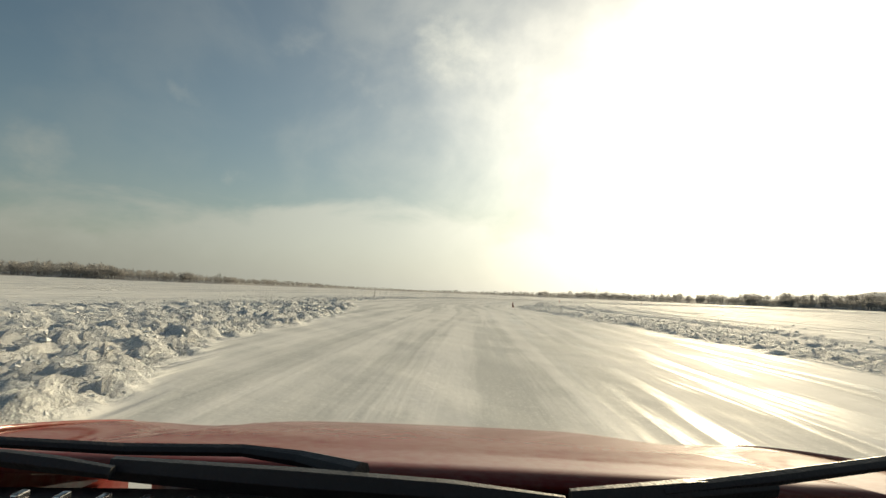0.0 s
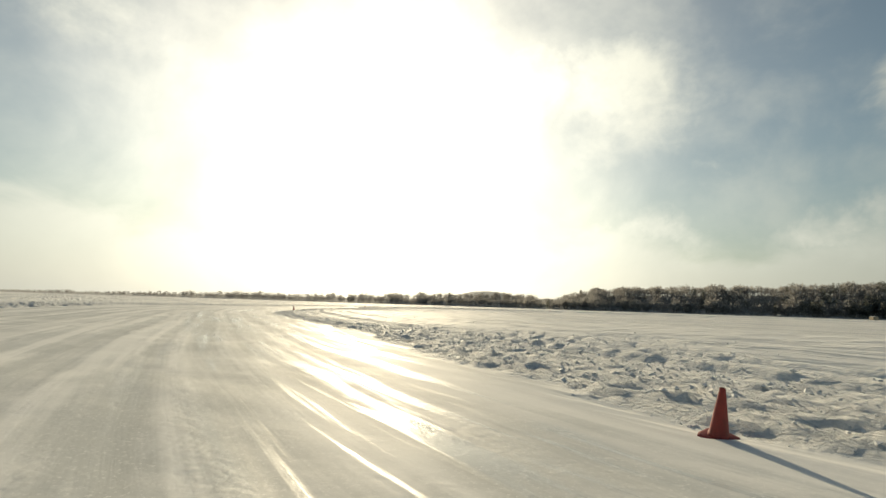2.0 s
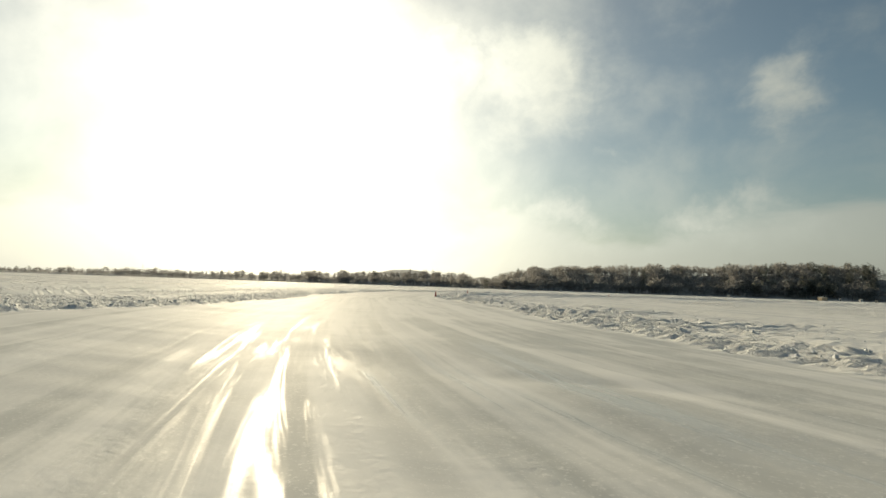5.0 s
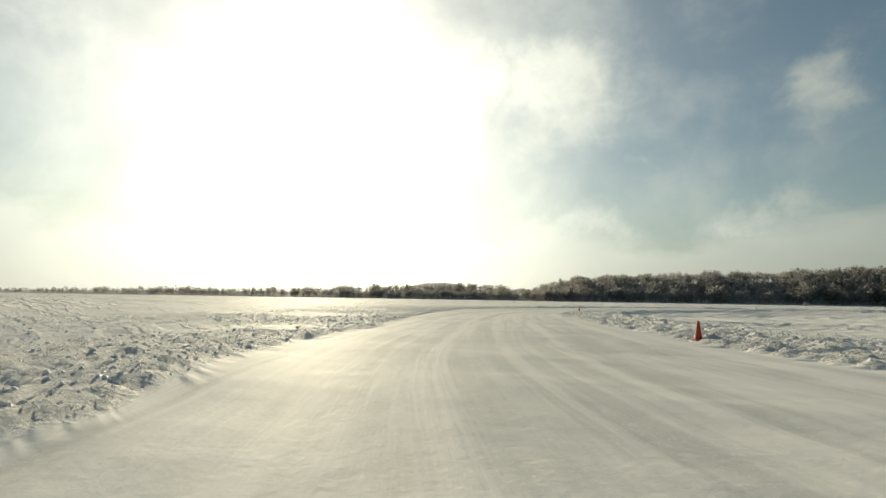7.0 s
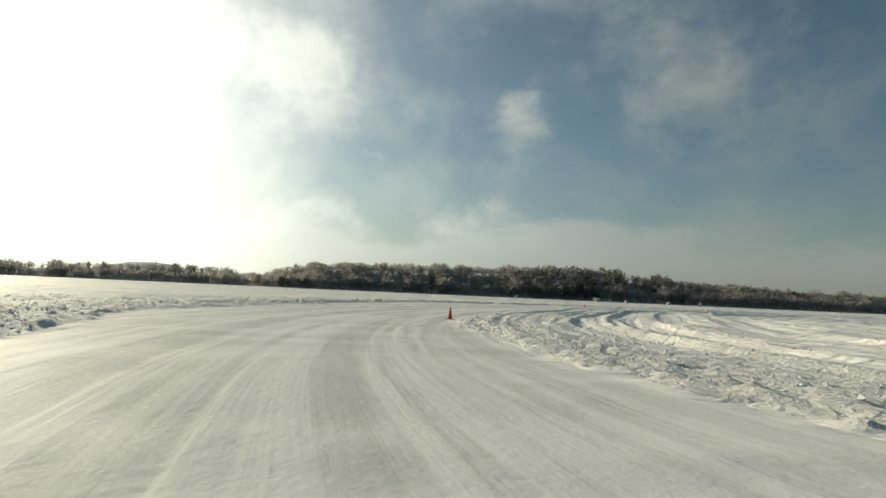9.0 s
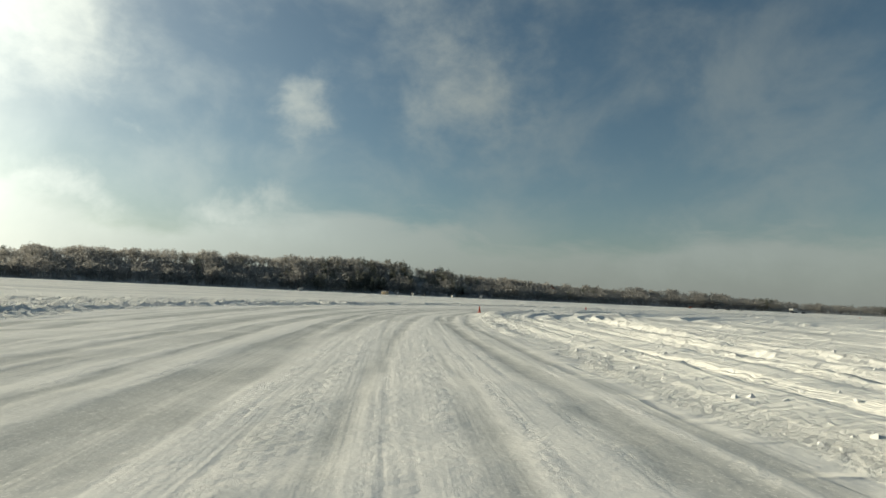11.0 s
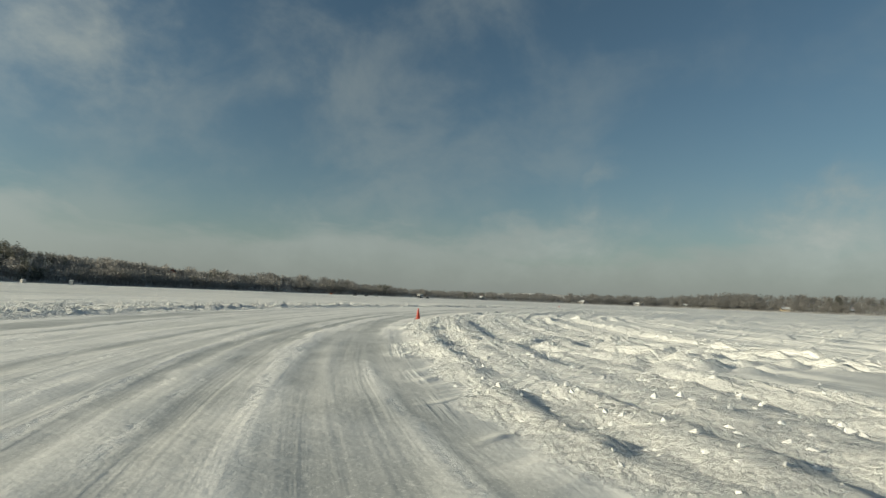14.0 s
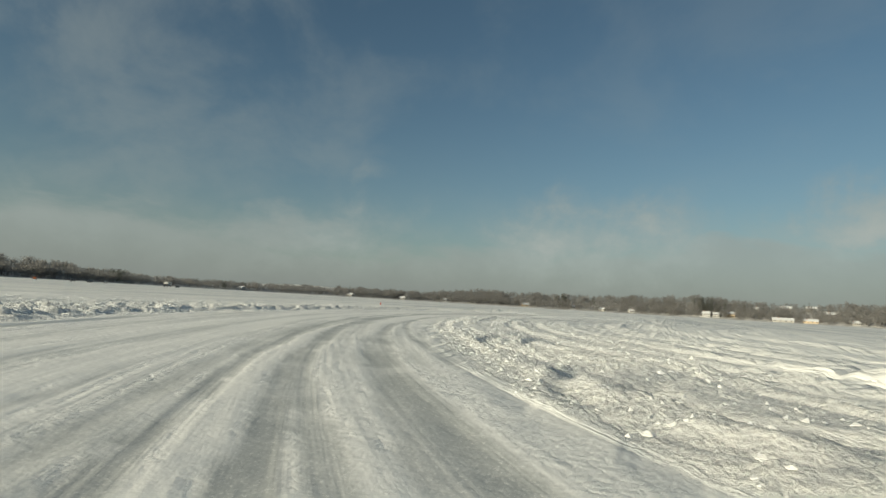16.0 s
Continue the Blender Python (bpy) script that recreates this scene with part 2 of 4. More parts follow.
grain = n.math("ADD", n.math("MULTIPLY", relief, n.ramp(glaze, 0.0, 0.4, 0.6, 0.3, False)), n.math("MULTIPLY", n.math("MULTIPLY", broken, powder), 0.5))
ice_relief = n.math("ADD", n.math("MULTIPLY", hair, n.ramp(glaze, 0.0, 0.4, 0.25, 0.14, False)), n.math("ADD", n.math("MULTIPLY", sharp, n.ramp(glaze, 0.0, 0.4, -0.3, -0.08, False)), grain))
both = n.add("ShaderNodeMix", 0, data_type="FLOAT", ins={0: ice, 2: snow_relief, 3: ice_relief})
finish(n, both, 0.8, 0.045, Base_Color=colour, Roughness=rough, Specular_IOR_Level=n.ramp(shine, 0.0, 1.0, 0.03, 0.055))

m_chunk, n = material("broken_snow")
at = n.add("ShaderNodeTexCoord", "Object")
isle = n.add("ShaderNodeNewGeometry", "Random Per Island")
fine = n.noise(at, 14.0, 5.0, 0.65)
c = n.mix(isle, (.72, .73, .725, 1), (.86, .85, .825, 1))
finish(n, fine, 0.6, 0.03, Base_Color=n.mix(n.ramp(fine, .35, .6, .5, 0.), c, (.74, .76, .77, 1)), Roughness=0.6)


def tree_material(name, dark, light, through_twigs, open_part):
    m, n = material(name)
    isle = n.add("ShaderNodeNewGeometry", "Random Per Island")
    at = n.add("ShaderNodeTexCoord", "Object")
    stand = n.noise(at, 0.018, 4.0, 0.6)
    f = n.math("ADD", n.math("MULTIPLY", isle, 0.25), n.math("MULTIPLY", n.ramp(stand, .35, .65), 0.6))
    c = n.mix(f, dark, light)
    # thin twigs let part of the light through, raised in place of haze
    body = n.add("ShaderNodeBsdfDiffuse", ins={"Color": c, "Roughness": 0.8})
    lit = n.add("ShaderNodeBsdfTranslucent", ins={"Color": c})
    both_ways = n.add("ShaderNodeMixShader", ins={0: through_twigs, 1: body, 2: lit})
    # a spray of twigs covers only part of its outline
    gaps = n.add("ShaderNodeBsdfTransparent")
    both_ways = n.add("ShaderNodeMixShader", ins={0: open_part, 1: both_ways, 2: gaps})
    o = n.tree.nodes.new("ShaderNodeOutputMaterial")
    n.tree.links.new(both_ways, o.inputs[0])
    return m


# twig and needle colours are paled to stand in for haze over the woods
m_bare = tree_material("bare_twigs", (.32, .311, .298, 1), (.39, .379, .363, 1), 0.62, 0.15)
# shrub colour is lightened to lift the shaded, unhazed foot of the woods
m_shrub = tree_material("lightened_shrubs", (.36, .345, .325, 1), (.50, .485, .465, 1), 0.5, 0.25)
m_pine = tree_material("pine_needles", (.20, .207, .18, 1), (.27, .275, .24, 1), 0.6, 0.12)
# snowy woods on the far hills, with distance haze put into the pale colour
m_far, n = material("hazed_snowy_woods")
at = n.add("ShaderNodeTexCoord", "Object")
f = n.noise(at, 0.012, 7.0, 0.7)
finish(n, None, Base_Color=n.mix(n.ramp(f, .38, .62), (.52, .51, .49, 1), (.76, .76, .75, 1)), Roughness=0.95, Specular_IOR_Level=0.05)
m_land, n = material("wooded_slope")
at = n.add("ShaderNodeTexCoord", "Object")
f = n.noise(at, 0.05, 6.0, 0.65)
finish(n, f, 0.5, 1.0, Base_Color=n.mix(n.ramp(f, .38, .66), (.36, .35, .33, 1), (.62, .61, .60, 1)), Roughness=0.95)

# ---------------------------------------------------------------- numbers for the ground


def hashed(ix, iy, seed):
    a = (ix.astype(np.int64) * 374761393 + iy.astype(np.int64) * 668265263 + seed * 974711) & 0x7FFFFFFF
    a = ((a ^ (a >> 13)) * 1274126177) & 0x7FFFFFFF
    return ((a ^ (a >> 16)) & 0xFFFF) / 65535.0


def vnoise(x, y, seed=0):
    """Smooth noise from 0 to 1 on arrays."""
    ix, iy = np.floor(x), np.floor(y)
    fx, fy = x - ix, y - iy
    fx, fy = fx * fx * (3 - 2 * fx), fy * fy * (3 - 2 * fy)
    a, b = hashed(ix, iy, seed), hashed(ix + 1, iy, seed)
    c, d = hashed(ix, iy + 1, seed), hashed(ix + 1, iy + 1, seed)
    return (a * (1 - fx) + b * fx) * (1 - fy) + (c * (1 - fx) + d * fx) * fy


def fbm(x, y, seed=0, octaves=4, gain=0.5):
    total, amp, norm = 0.0, 1.0, 0.0
    for k in range(octaves):
        total = total + amp * vnoise(x * 2 ** k + 17.3 * k, y * 2 ** k - 9.1 * k, seed + k)
        norm += amp
        amp *= gain
    return total / norm


def slabs(x, y, seed):
    """Broken-plate noise: a value for each cell, from -0.5 to 0.5, and how deep inside its cell a point lies."""
    ix, iy = np.floor(x), np.floor(y)
    d1, d2, who = np.full(x.shape, 9.0), np.full(x.shape, 9.0), np.zeros(x.shape)
    for ox in (-1, 0, 1):
        for oy in (-1, 0, 1):
            cx, cy = ix + ox, iy + oy
            d = (cx + hashed(cx, cy, seed) - x) ** 2 + (cy + hashed(cx, cy, seed + 1) - y) ** 2
            nearer = d < d1
            d2 = np.where(nearer, d1, np.minimum(d2, d))
            who = np.where(nearer, hashed(cx, cy, seed + 2), who)
            d1 = np.minimum(d1, d)
    return who - 0.5, np.sqrt(d2) - np.sqrt(d1)


def step(a, b, x):
    u = np.clip((x - a) / (b - a), 0, 1)
    return u * u * (3 - 2 * u)


def field_height(x, y):
    """Wind-drifted snow on the lake away from the track."""
    c, s = math.cos(radians(24)), math.sin(radians(24))
    u, v = x * c + y * s, -x * s + y * c
    return 0.10 * (fbm(x * 0.05, y * 0.05, 3, 3) - 0.5) + 0.09 * (fbm(u * 0.10, v * 0.55, 8, 4) - 0.5)


# the line that the track follows
def smooth_line():
    t = np.array([r[0] for r in ROWS])
    out = []
    fine = np.arange(0, 16.001, 0.05)
    for col in (1, 2):
        v = np.array([r[col] for r in ROWS])
        i = np.minimum((fine / 0.5).astype(int), len(t) - 2)
        f = fine / 0.5 - i
        p0, p1, p2, p3 = v[np.maximum(i - 1, 0)], v[i], v[i + 1], v[np.minimum(i + 2, len(t) - 1)]
        out.append(0.5 * (2 * p1 + (p2 - p0) * f + (2 * p0 - 5 * p1 + 4 * p2 - p3) * f * f + (3 * p1 - p0 - 3 * p2 + p3) * f ** 3))
    x, y = out
    back = np.arange(45, 0, -1.0)
    a0 = math.atan2(y[4] - y[0], x[4] - x[0])
    a1 = math.atan2(y[-1] - y[-5], x[-1] - x[-5])
    on = np.arange(1, 131.0)
    turn = a1 - on / 85.0
    x = np.concatenate([x[0] - back * math.cos(a0), x, x[-1] + np.cumsum(np.cos(turn))])
    y = np.concatenate([y[0] - back * math.sin(a0), y, y[-1] + np.cumsum(np.sin(turn))])
    k = np.array([0.04, 0.1, 0.2, 0.32, 0.2, 0.1, 0.04])
    k /= k.sum()
    for _ in range(3):
        x[3:-3], y[3:-3] = np.convolve(x, k, "valid"), np.convolve(y, k, "valid")
    s = np.concatenate([[0], np.cumsum(np.hypot(np.diff(x), np.diff(y)))]) - 45.0
    return s, x, y


LINE_S, LINE_X, LINE_Y = smooth_line()
S0, S1 = LINE_S[0], LINE_S[-1]


def at_line(s):
    return np.interp(s, LINE_S, LINE_X), np.interp(s, LINE_S, LINE_Y)


def normal_at(s):
    x0, y0 = at_line(s - 1.5)
    x1, y1 = at_line(s + 1.5)
    length = np.hypot(x1 - x0, y1 - y0)
    return -(y1 - y0) / length, (x1 - x0) / length


def place(s, v):
    """World place of a point s metres along the track and v metres to its left."""
    x, y = at_line(np.asarray(s, float))
    nx, ny = normal_at(np.asarray(s, float))
    return x + nx * v, y + ny * v


# edges of the cleared track, left and right of the line
LEFT = [(-30, 3.0), (5, 3.2), (13, 5.2), (31, 6.6), (50, 10), (100, 12), (135, 11), (150, 6), (161, 4), (170, 3.1), (190, 3.2),
        (208, 4.4), (217, 5.8), (227, 8.9), (240, 9.6), (268, 12), (284, 8.9), (312, 9.8), (325, 8.2), (346, 8.0), (380, 6), (440, 6)]
RIGHT = [(-30, -9), (12, -8), (41, -5.8), (57, -5.3), (74, -7), (100, -6), (117, -7.6), (140, -9.5), (165, -9.8), (182, -7.8),
         (210, -5.5), (233, -3.3), (258, -3.8), (275, -3.6), (300, -2.1), (311, -1.8), (323, -2.0), (337, -2.9), (350, -3.5), (440, -5)]


def edge(table, s):
    return np.interp(s, [r[0] for r in table], [r[1] for r in table])


# tyre circles churned into the snow beside the track: s, v, radius
LOOPS = [(301, -10, 4.2), (307, -8.5, 3.2),
         (190, -14, 6.5), (205, -17, 8.0), (150, -16, 6.0), (335, -8, 4.5), (345, -11, 6.0), (24, 15, 5.0), (29, 13, 3.5), (75, 19, 6.0)]


def track_surface(s, v, x, y):
    """Height of the snow and how far it is bare ice, on and beside the track."""
    wob = 1.1 * (fbm(s * 0.09, s * 0 + 3.7, 21, 3) - 0.5)
    left = v - (edge(LEFT, s) + wob + 0.5 * (vnoise(s * 0.8, s * 0, 23) - .5))
    right = -(v - (edge(RIGHT, s) + wob)) + 0.4 * (vnoise(s * 0.9, s * 0 + 9, 25) - .5)
    out = np.maximum(left, right)
    on = 1 - step(-0.5, 0.35, out)
    # ruts along the way
    late = np.maximum(step(215, 262, s), 0.5 * step(50, 72, s) * (1 - step(118, 140, s)))
    lane = v + 0.5 * (fbm(s * 0.11, v * 0.25, 35, 2) - 0.5) + 0.9 * np.sin(s * 0.021) + 1.6 * fbm(s * 0.02, s * 0 + 1.5, 31, 2)
    crumbly0 = fbm(x * 0.9, y * 0.9, 44, 3) - 0.5
    cut = vnoise((lane + 0.22 * crumbly0) * 2.3, s * 0.013, 33)
    cut2 = vnoise((v + 0.045 * s + 0.25 * crumbly0) * 2.1, s * 0.022, 37)
    cut3 = vnoise((v - 0.03 * s + 0.2 * crumbly0) * 2.4, s * 0.03, 39)
    inner = np.exp(-((v - edge(RIGHT, s)) / 2.6) ** 2)
    groove = step(0.60, 0.70, cut) + 0.7 * step(0.67, 0.77, cut2) + (0.5 + 0.6 * inner) * step(0.66, 0.78, cut3)
    lip = np.exp(-((cut - 0.47) / 0.055) ** 2) + 0.8 * np.exp(-((cut2 - 0.50) / 0.055) ** 2) + (0.4 + 0.6 * inner) * np.exp(-((cut3 - 0.52) / 0.06) ** 2)
    crumbly = 0.35 + 1.3 * fbm(x * 1.6, y * 1.6, 43, 2)
    lip = lip * (1 - step(0.2, 0.7, groove))
    ruts = (0.003 + 0.012 * late) * (-np.minimum(groove, 1.3) + 0.6 * lip * crumbly)
    ice_z = ruts + (0.003 + 0.014 * late) * (fbm(x * 2.0, y * 2.0, 41, 3) - .5)
    # windrow pushed up by clearing, with lumps
    o = np.maximum(out, 0)
    narrow = step(68, 88, s) * (1 - step(128, 150, s))
    broad = np.where(left > right, 11.0 + 11.0 * step(110, 140, s) * (1 - step(205, 235, s)), 9.0 - 6.0 * narrow)
    lump = fbm(x * 0.55, y * 0.55, 51, 2)
    mid = vnoise(x * 1.5 + 3, y * 1.5, 57)
    small = vnoise(x * 3.3, y * 3.3 + 5, 59)
    ridge = 1 - np.abs(2 * fbm(x * 0.8, y * 0.8 + 30, 61, 3, 0.55) - 1)
    rough = step(0.0, 0.4, o) * (np.where(left > right, 0.25, 0.25 - 0.2 * narrow) + 0.75 * np.exp(-(o / broad) ** 2))
    crest = np.exp(-((o - 1.4) / 1.6) ** 2) * step(0, 0.8, o)
    plate, inside = slabs(x * 1.5 + 0.5 * mid, y * 1.5 + 0.5 * small, 63)
    crumb, inner = slabs(x * 3.2 + 0.4 * small, y * 3.2, 67)
    churn = step(0.28, 0.55, fbm(x * 0.16, y * 0.16, 69, 3) + 0.16 * np.exp(-o / 3.0) + (left > right) * (0.3 * (1 - step(18, 40, s)) + 0.3 * step(240, 260, s)))
    heap1 = np.abs(2 * vnoise(x * 1.3 + mid, y * 1.3 - small, 73) - 1)
    heap2 = np.abs(2 * vnoise(x * 2.5 + 0.6 * small, y * 2.5, 75) - 1)
    heap3 = np.abs(2 * vnoise(x * 4.3, y * 4.3, 77) - 1)
    heap4 = np.abs(2 * vnoise(x * 7.1, y * 7.1 + 2, 78) - 1)
    fine_side = np.where(right > left, 1 - step(225, 240, s), 0.75 * step(105, 135, s))
    quiet = np.where(right > left, 1 - 0.35 * step(185, 205, s), 1 - 0.4 * step(105, 130, s) * (1 - step(225, 250, s)))
    ploughed = step(205, 238, s) * (right > left)
    calm = 1 - 0.65 * ploughed - 0.45 * (1 - step(60, 90, s)) * (right > left)
    bank = 0.04 * step(0, 0.7, o) + crest * (0.01 + 0.08 * lump) * calm + rough * calm * (
        (0.10 - 0.05 * fine_side) * (lump - 0.45) + 0.05 * (ridge - 0.6)) + rough * churn * (0.25 + 0.75 * calm) * (
        (0.16 - 0.09 * fine_side) * plate * step(0, 0.2, inside) + 0.14 * crumb * step(0, 0.25, inner)
        + (0.10 - 0.06 * fine_side) * (heap1 - 0.4) + (0.11 - 0.04 * fine_side) * (heap2 - 0.4) + 0.12 * (heap3 - 0.4) + 0.09 * (heap4 - 0.4) + 0.03) * quiet
    # the bank rises gently outside the last bend, and lies low inside it
    bank = bank * np.where(left > right, 1 + step(225, 250, s) * (1.35 * step(0.0, 2.2, o) - 1), 1 - 0.7 * step(200, 225, s) * step(1.5, 5.0, o))
    flat = step(11, 20, o)
    # plough lines and drifts that run beside the track
    lines = vnoise((v + 1.2 * fbm(s * 0.03, s * 0 + 8, 47, 2)) * 0.9, s * 0.018, 49)
    plough = step(0.6, 2.0, o) * (1 - 0.75 * (right > left) * step(20, 40, s) * (1 - step(135, 160, s))) * (0.15 * (lines - 0.5) + 0.07 * (vnoise(v * 2.1, s * 0.05, 53) - 0.5))
    # the plough's own combed ridges on the inside of the last bend
    comb_v = v + 0.9 * (fbm(s * 0.05, s * 0 + 2.2, 89, 2) - 0.5) + 0.22 * (small - 0.5) + 0.02 * s
    comb = 1 - np.abs(2 * vnoise(comb_v * 1.05, s * 0.035, 81) - 1)
    comb2 = 1 - np.abs(2 * vnoise(comb_v * 2.1 - 0.03 * s, s * 0.06, 82) - 1)
    plough = plough * (1 - 0.6 * ploughed) + ploughed * step(0.2, 1.0, o) * (1 - 0.5 * step(16, 24, o)) * (1 - 0.35 * step(318, 335, s)) * (0.75 + 0.5 * mid) * (
        0.135 * (step(0.25, 1.0, comb) - 0.4) + 0.06 * (comb2 - 0.5))
    # wheel tracks and thin windrows on the smooth snow beside the first bend
    for gap_v, drift_v in ((-11.0, 0.6), (-13.2, 0.6), (-14.6, 0.9), (-18.6, 0.9), (-20.2, 1.2), (-24.0, 1.2), (-25.7, 1.4), (-31.0, 1.4), (-36.0, 1.6)):
        at_v = v - gap_v + drift_v * (fbm(s * 0.022, s * 0 + gap_v, 83, 2) - 0.5) + 0.05 * (small - 0.5)
        seen = step(1.0, 2.5, right) * (1 - step(135, 160, s)) * step(0.3, 0.45, fbm(s * 0.03 + gap_v, s * 0, 85, 2))
        wide = 0.16 - 0.006 * gap_v
        plough = plough + seen * (0.11 * np.exp(-(at_v / wide) ** 2) - 0.06 * np.exp(-((at_v - 2.1 * wide) / wide) ** 2))
    # old windrows on the open ice outside the middle of the run
    for gap_v, tall in ((17.5, .12), (22.0, .16), (24.5, .12), (29.0, .2), (33.0, .16), (36.5, .2)):
        at_v = v - gap_v + 1.4 * (fbm(s * 0.03, s * 0 + gap_v, 84, 2) - 0.5)
        plough = plough + step(6.0, 9.0, left) * step(120, 140, s) * (1 - step(250, 270, s)) * tall * (0.8 + 0.5 * small) * step(0.3, 0.5, fbm(s * 0.05 + gap_v, s * 0, 86, 3)) * np.exp(-(at_v / (0.012 * gap_v + 0.1)) ** 2)
    # long sharp windrows that run beside the last bends
    for freq, tall, seed in ((0.45, 0.12, 79), (0.95, 0.07, 80)):
        long_v = v + 1.8 * (fbm(s * 0.018, s * 0 + seed, 55, 2) - 0.5) + 0.025 * s + 0.06 * (small - 0.5)
        crest_line = np.exp(-((vnoise(long_v * freq, s * 0.011, seed) - 0.5) / 0.05) ** 2)
        plough = plough + step(2.5, 5.0, right) * step(190, 225, s) * tall * (0.75 + 0.4 * mid) * crest_line
    z = field_height(x, y) + ice_z * on + bank * (1 - 0.75 * flat) + plough
    # churned loops
    for ls, lv, lr in LOOPS:
        cx, cy = place(ls, lv)
        near = (np.abs(x - cx) < lr + 2) & (np.abs(y - cy) < lr + 2)
        if near.any():
            d = np.hypot(x[near] - cx, y[near] - cy) + 0.35 * (fbm(x[near] * .3, y[near] * .3, 71, 2) - .5)
            g = 0.0
            for off in (0.0, 1.4):
                e = np.abs(d - lr + off)
                g = g - 0.08 * np.exp(-(e / 0.2) ** 2) + 0.06 * np.exp(-((e - 0.42) / 0.2) ** 2)
            z[near] += g * step(0.2, 1.0, o[near])
    # a side lane swept down to grey ice, between two low ridges, inside the last bend
    off = np.abs(x - (174.6 - 0.09 * (y + 140)) + 0.5 * (fbm(y * 0.15, y * 0 + 4, 88, 2) - 0.5))
    ends = step(-163, -158, y) * (1 - step(-134, -126, y)) * step(215, 225, s)
    swept = (1 - step(1.8, 2.3, off)) * ends
    z = z * (1 - swept) + swept * (field_height(x, y) + 0.10) + ends * 0.05 * np.exp(-((off - 2.6) / 0.28) ** 2) * (0.7 + 0.6 * mid)
    on = np.maximum(on, 0.9 * swept)
    rough = rough * (1 - swept)
    return z, on, rough * (0.25 + 0.75 * churn) * (1 - 0.6 * flat), np.maximum(np.clip(groove, 0, 1) * on * (0.3 + 0.7 * late), 0.75 * swept), np.clip(lip * crumbly, 0, 1) * (0.3 + 0.7 * late)


def sheet(name, x, y, z, mat, keep=None, smooth=True):
    """A grid of points as one mesh."""
    rows, cols = x.shape
    mesh = bpy.data.meshes.new(name)
    co = np.stack([x, y, z], -1).reshape(-1, 3)
    i = np.arange(rows * cols).reshape(rows, cols)
    q = np.stack([i[:-1, :-1], i[1:, :-1], i[1:, 1:], i[:-1, 1:]], -1).reshape(-1, 4)
    mesh.vertices.add(len(co))
    mesh.vertices.foreach_set("co", co.ravel())
    mesh.loops.add(q.size)
    mesh.loops.foreach_set("vertex_index", q.ravel())
    mesh.polygons.add(len(q))
    mesh.polygons.foreach_set("loop_start", np.arange(0, q.size, 4))
    mesh.polygons.foreach_set("loop_total", np.full(len(q), 4))
    mesh.update(calc_edges=True)
    mesh.polygons.foreach_set("use_smooth", np.full(len(q), smooth))
    mesh.materials.append(mat)
    return mesh, q


# track sheet
HALF_R, HALF_L = 42.0, 40.0
s_line = np.concatenate([np.arange(S0 + 2, 0, 0.3), np.arange(0, 352, 0.18), np.arange(352, S1 - 40, 0.25)])
v_near = np.concatenate([np.arange(-13, -7, 0.15), np.arange(-7, 9, 0.122), np.arange(9, 13, 0.18)])
grow = np.cumsum(np.linspace(0.17, 1.4, 38))
grow_r = np.cumsum(np.linspace(0.15, 0.55, 84))
v_line = np.concatenate([(-13 - grow_r)[::-1], v_near, v_near[-1] + grow])
v_line = v_line[(v_line > -HALF_R) & (v_line < HALF_L)]
sg, vg = np.meshgrid(s_line, v_line, indexing="ij")
xg, yg = place(s_line, 0.0)
nx, ny = normal_at(s_line)
xg, yg = xg[:, None] + nx[:, None] * vg, yg[:, None] + ny[:, None] * vg
zg, on, rough_g, groove_g, powder_g = track_surface(sg, vg, xg, yg)
rim = np.minimum(np.minimum(vg - v_line[0], v_line[-1] - vg), np.minimum(sg - s_line[0], s_line[-1] - sg))
zg -= 0.35 * (1 - step(0, 3.0, rim))
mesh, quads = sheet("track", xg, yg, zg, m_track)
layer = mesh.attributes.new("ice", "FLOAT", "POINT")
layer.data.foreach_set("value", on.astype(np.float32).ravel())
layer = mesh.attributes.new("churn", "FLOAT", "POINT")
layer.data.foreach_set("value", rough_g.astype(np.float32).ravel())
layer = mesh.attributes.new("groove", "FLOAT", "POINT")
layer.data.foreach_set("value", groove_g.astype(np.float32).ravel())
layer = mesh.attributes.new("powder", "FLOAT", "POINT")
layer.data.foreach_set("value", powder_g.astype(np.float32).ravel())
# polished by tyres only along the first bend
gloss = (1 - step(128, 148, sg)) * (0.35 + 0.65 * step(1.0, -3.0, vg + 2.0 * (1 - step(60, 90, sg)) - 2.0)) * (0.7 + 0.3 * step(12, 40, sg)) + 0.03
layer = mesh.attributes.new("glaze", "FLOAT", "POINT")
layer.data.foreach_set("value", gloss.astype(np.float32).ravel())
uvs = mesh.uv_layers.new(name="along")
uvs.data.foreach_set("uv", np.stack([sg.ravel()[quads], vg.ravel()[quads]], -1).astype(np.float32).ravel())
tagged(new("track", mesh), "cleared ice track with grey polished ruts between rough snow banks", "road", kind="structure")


def line_distance(x, y):
    inner = (LINE_S > S0 + 36) & (LINE_S < S1 - 78)
    px, py = LINE_X[inner][::4], LINE_Y[inner][::4]
    best = np.full(x.shape, 1e9)
    for a, b in zip(px, py):
        best = np.minimum(best, (x - a) ** 2 + (y - b) ** 2)
    return np.sqrt(best)


# the lake, out to the horizon
u = np.linspace(-1, 1, 241)
axis = 260 * u + 4300 * np.sign(u) * np.maximum(np.abs(u) - 0.75, 0) ** 2 / 0.25 ** 2 * 0.98
gx, gy = np.meshgrid(120 + axis, -90 + axis, indexing="ij")
near = line_distance(gx, gy)
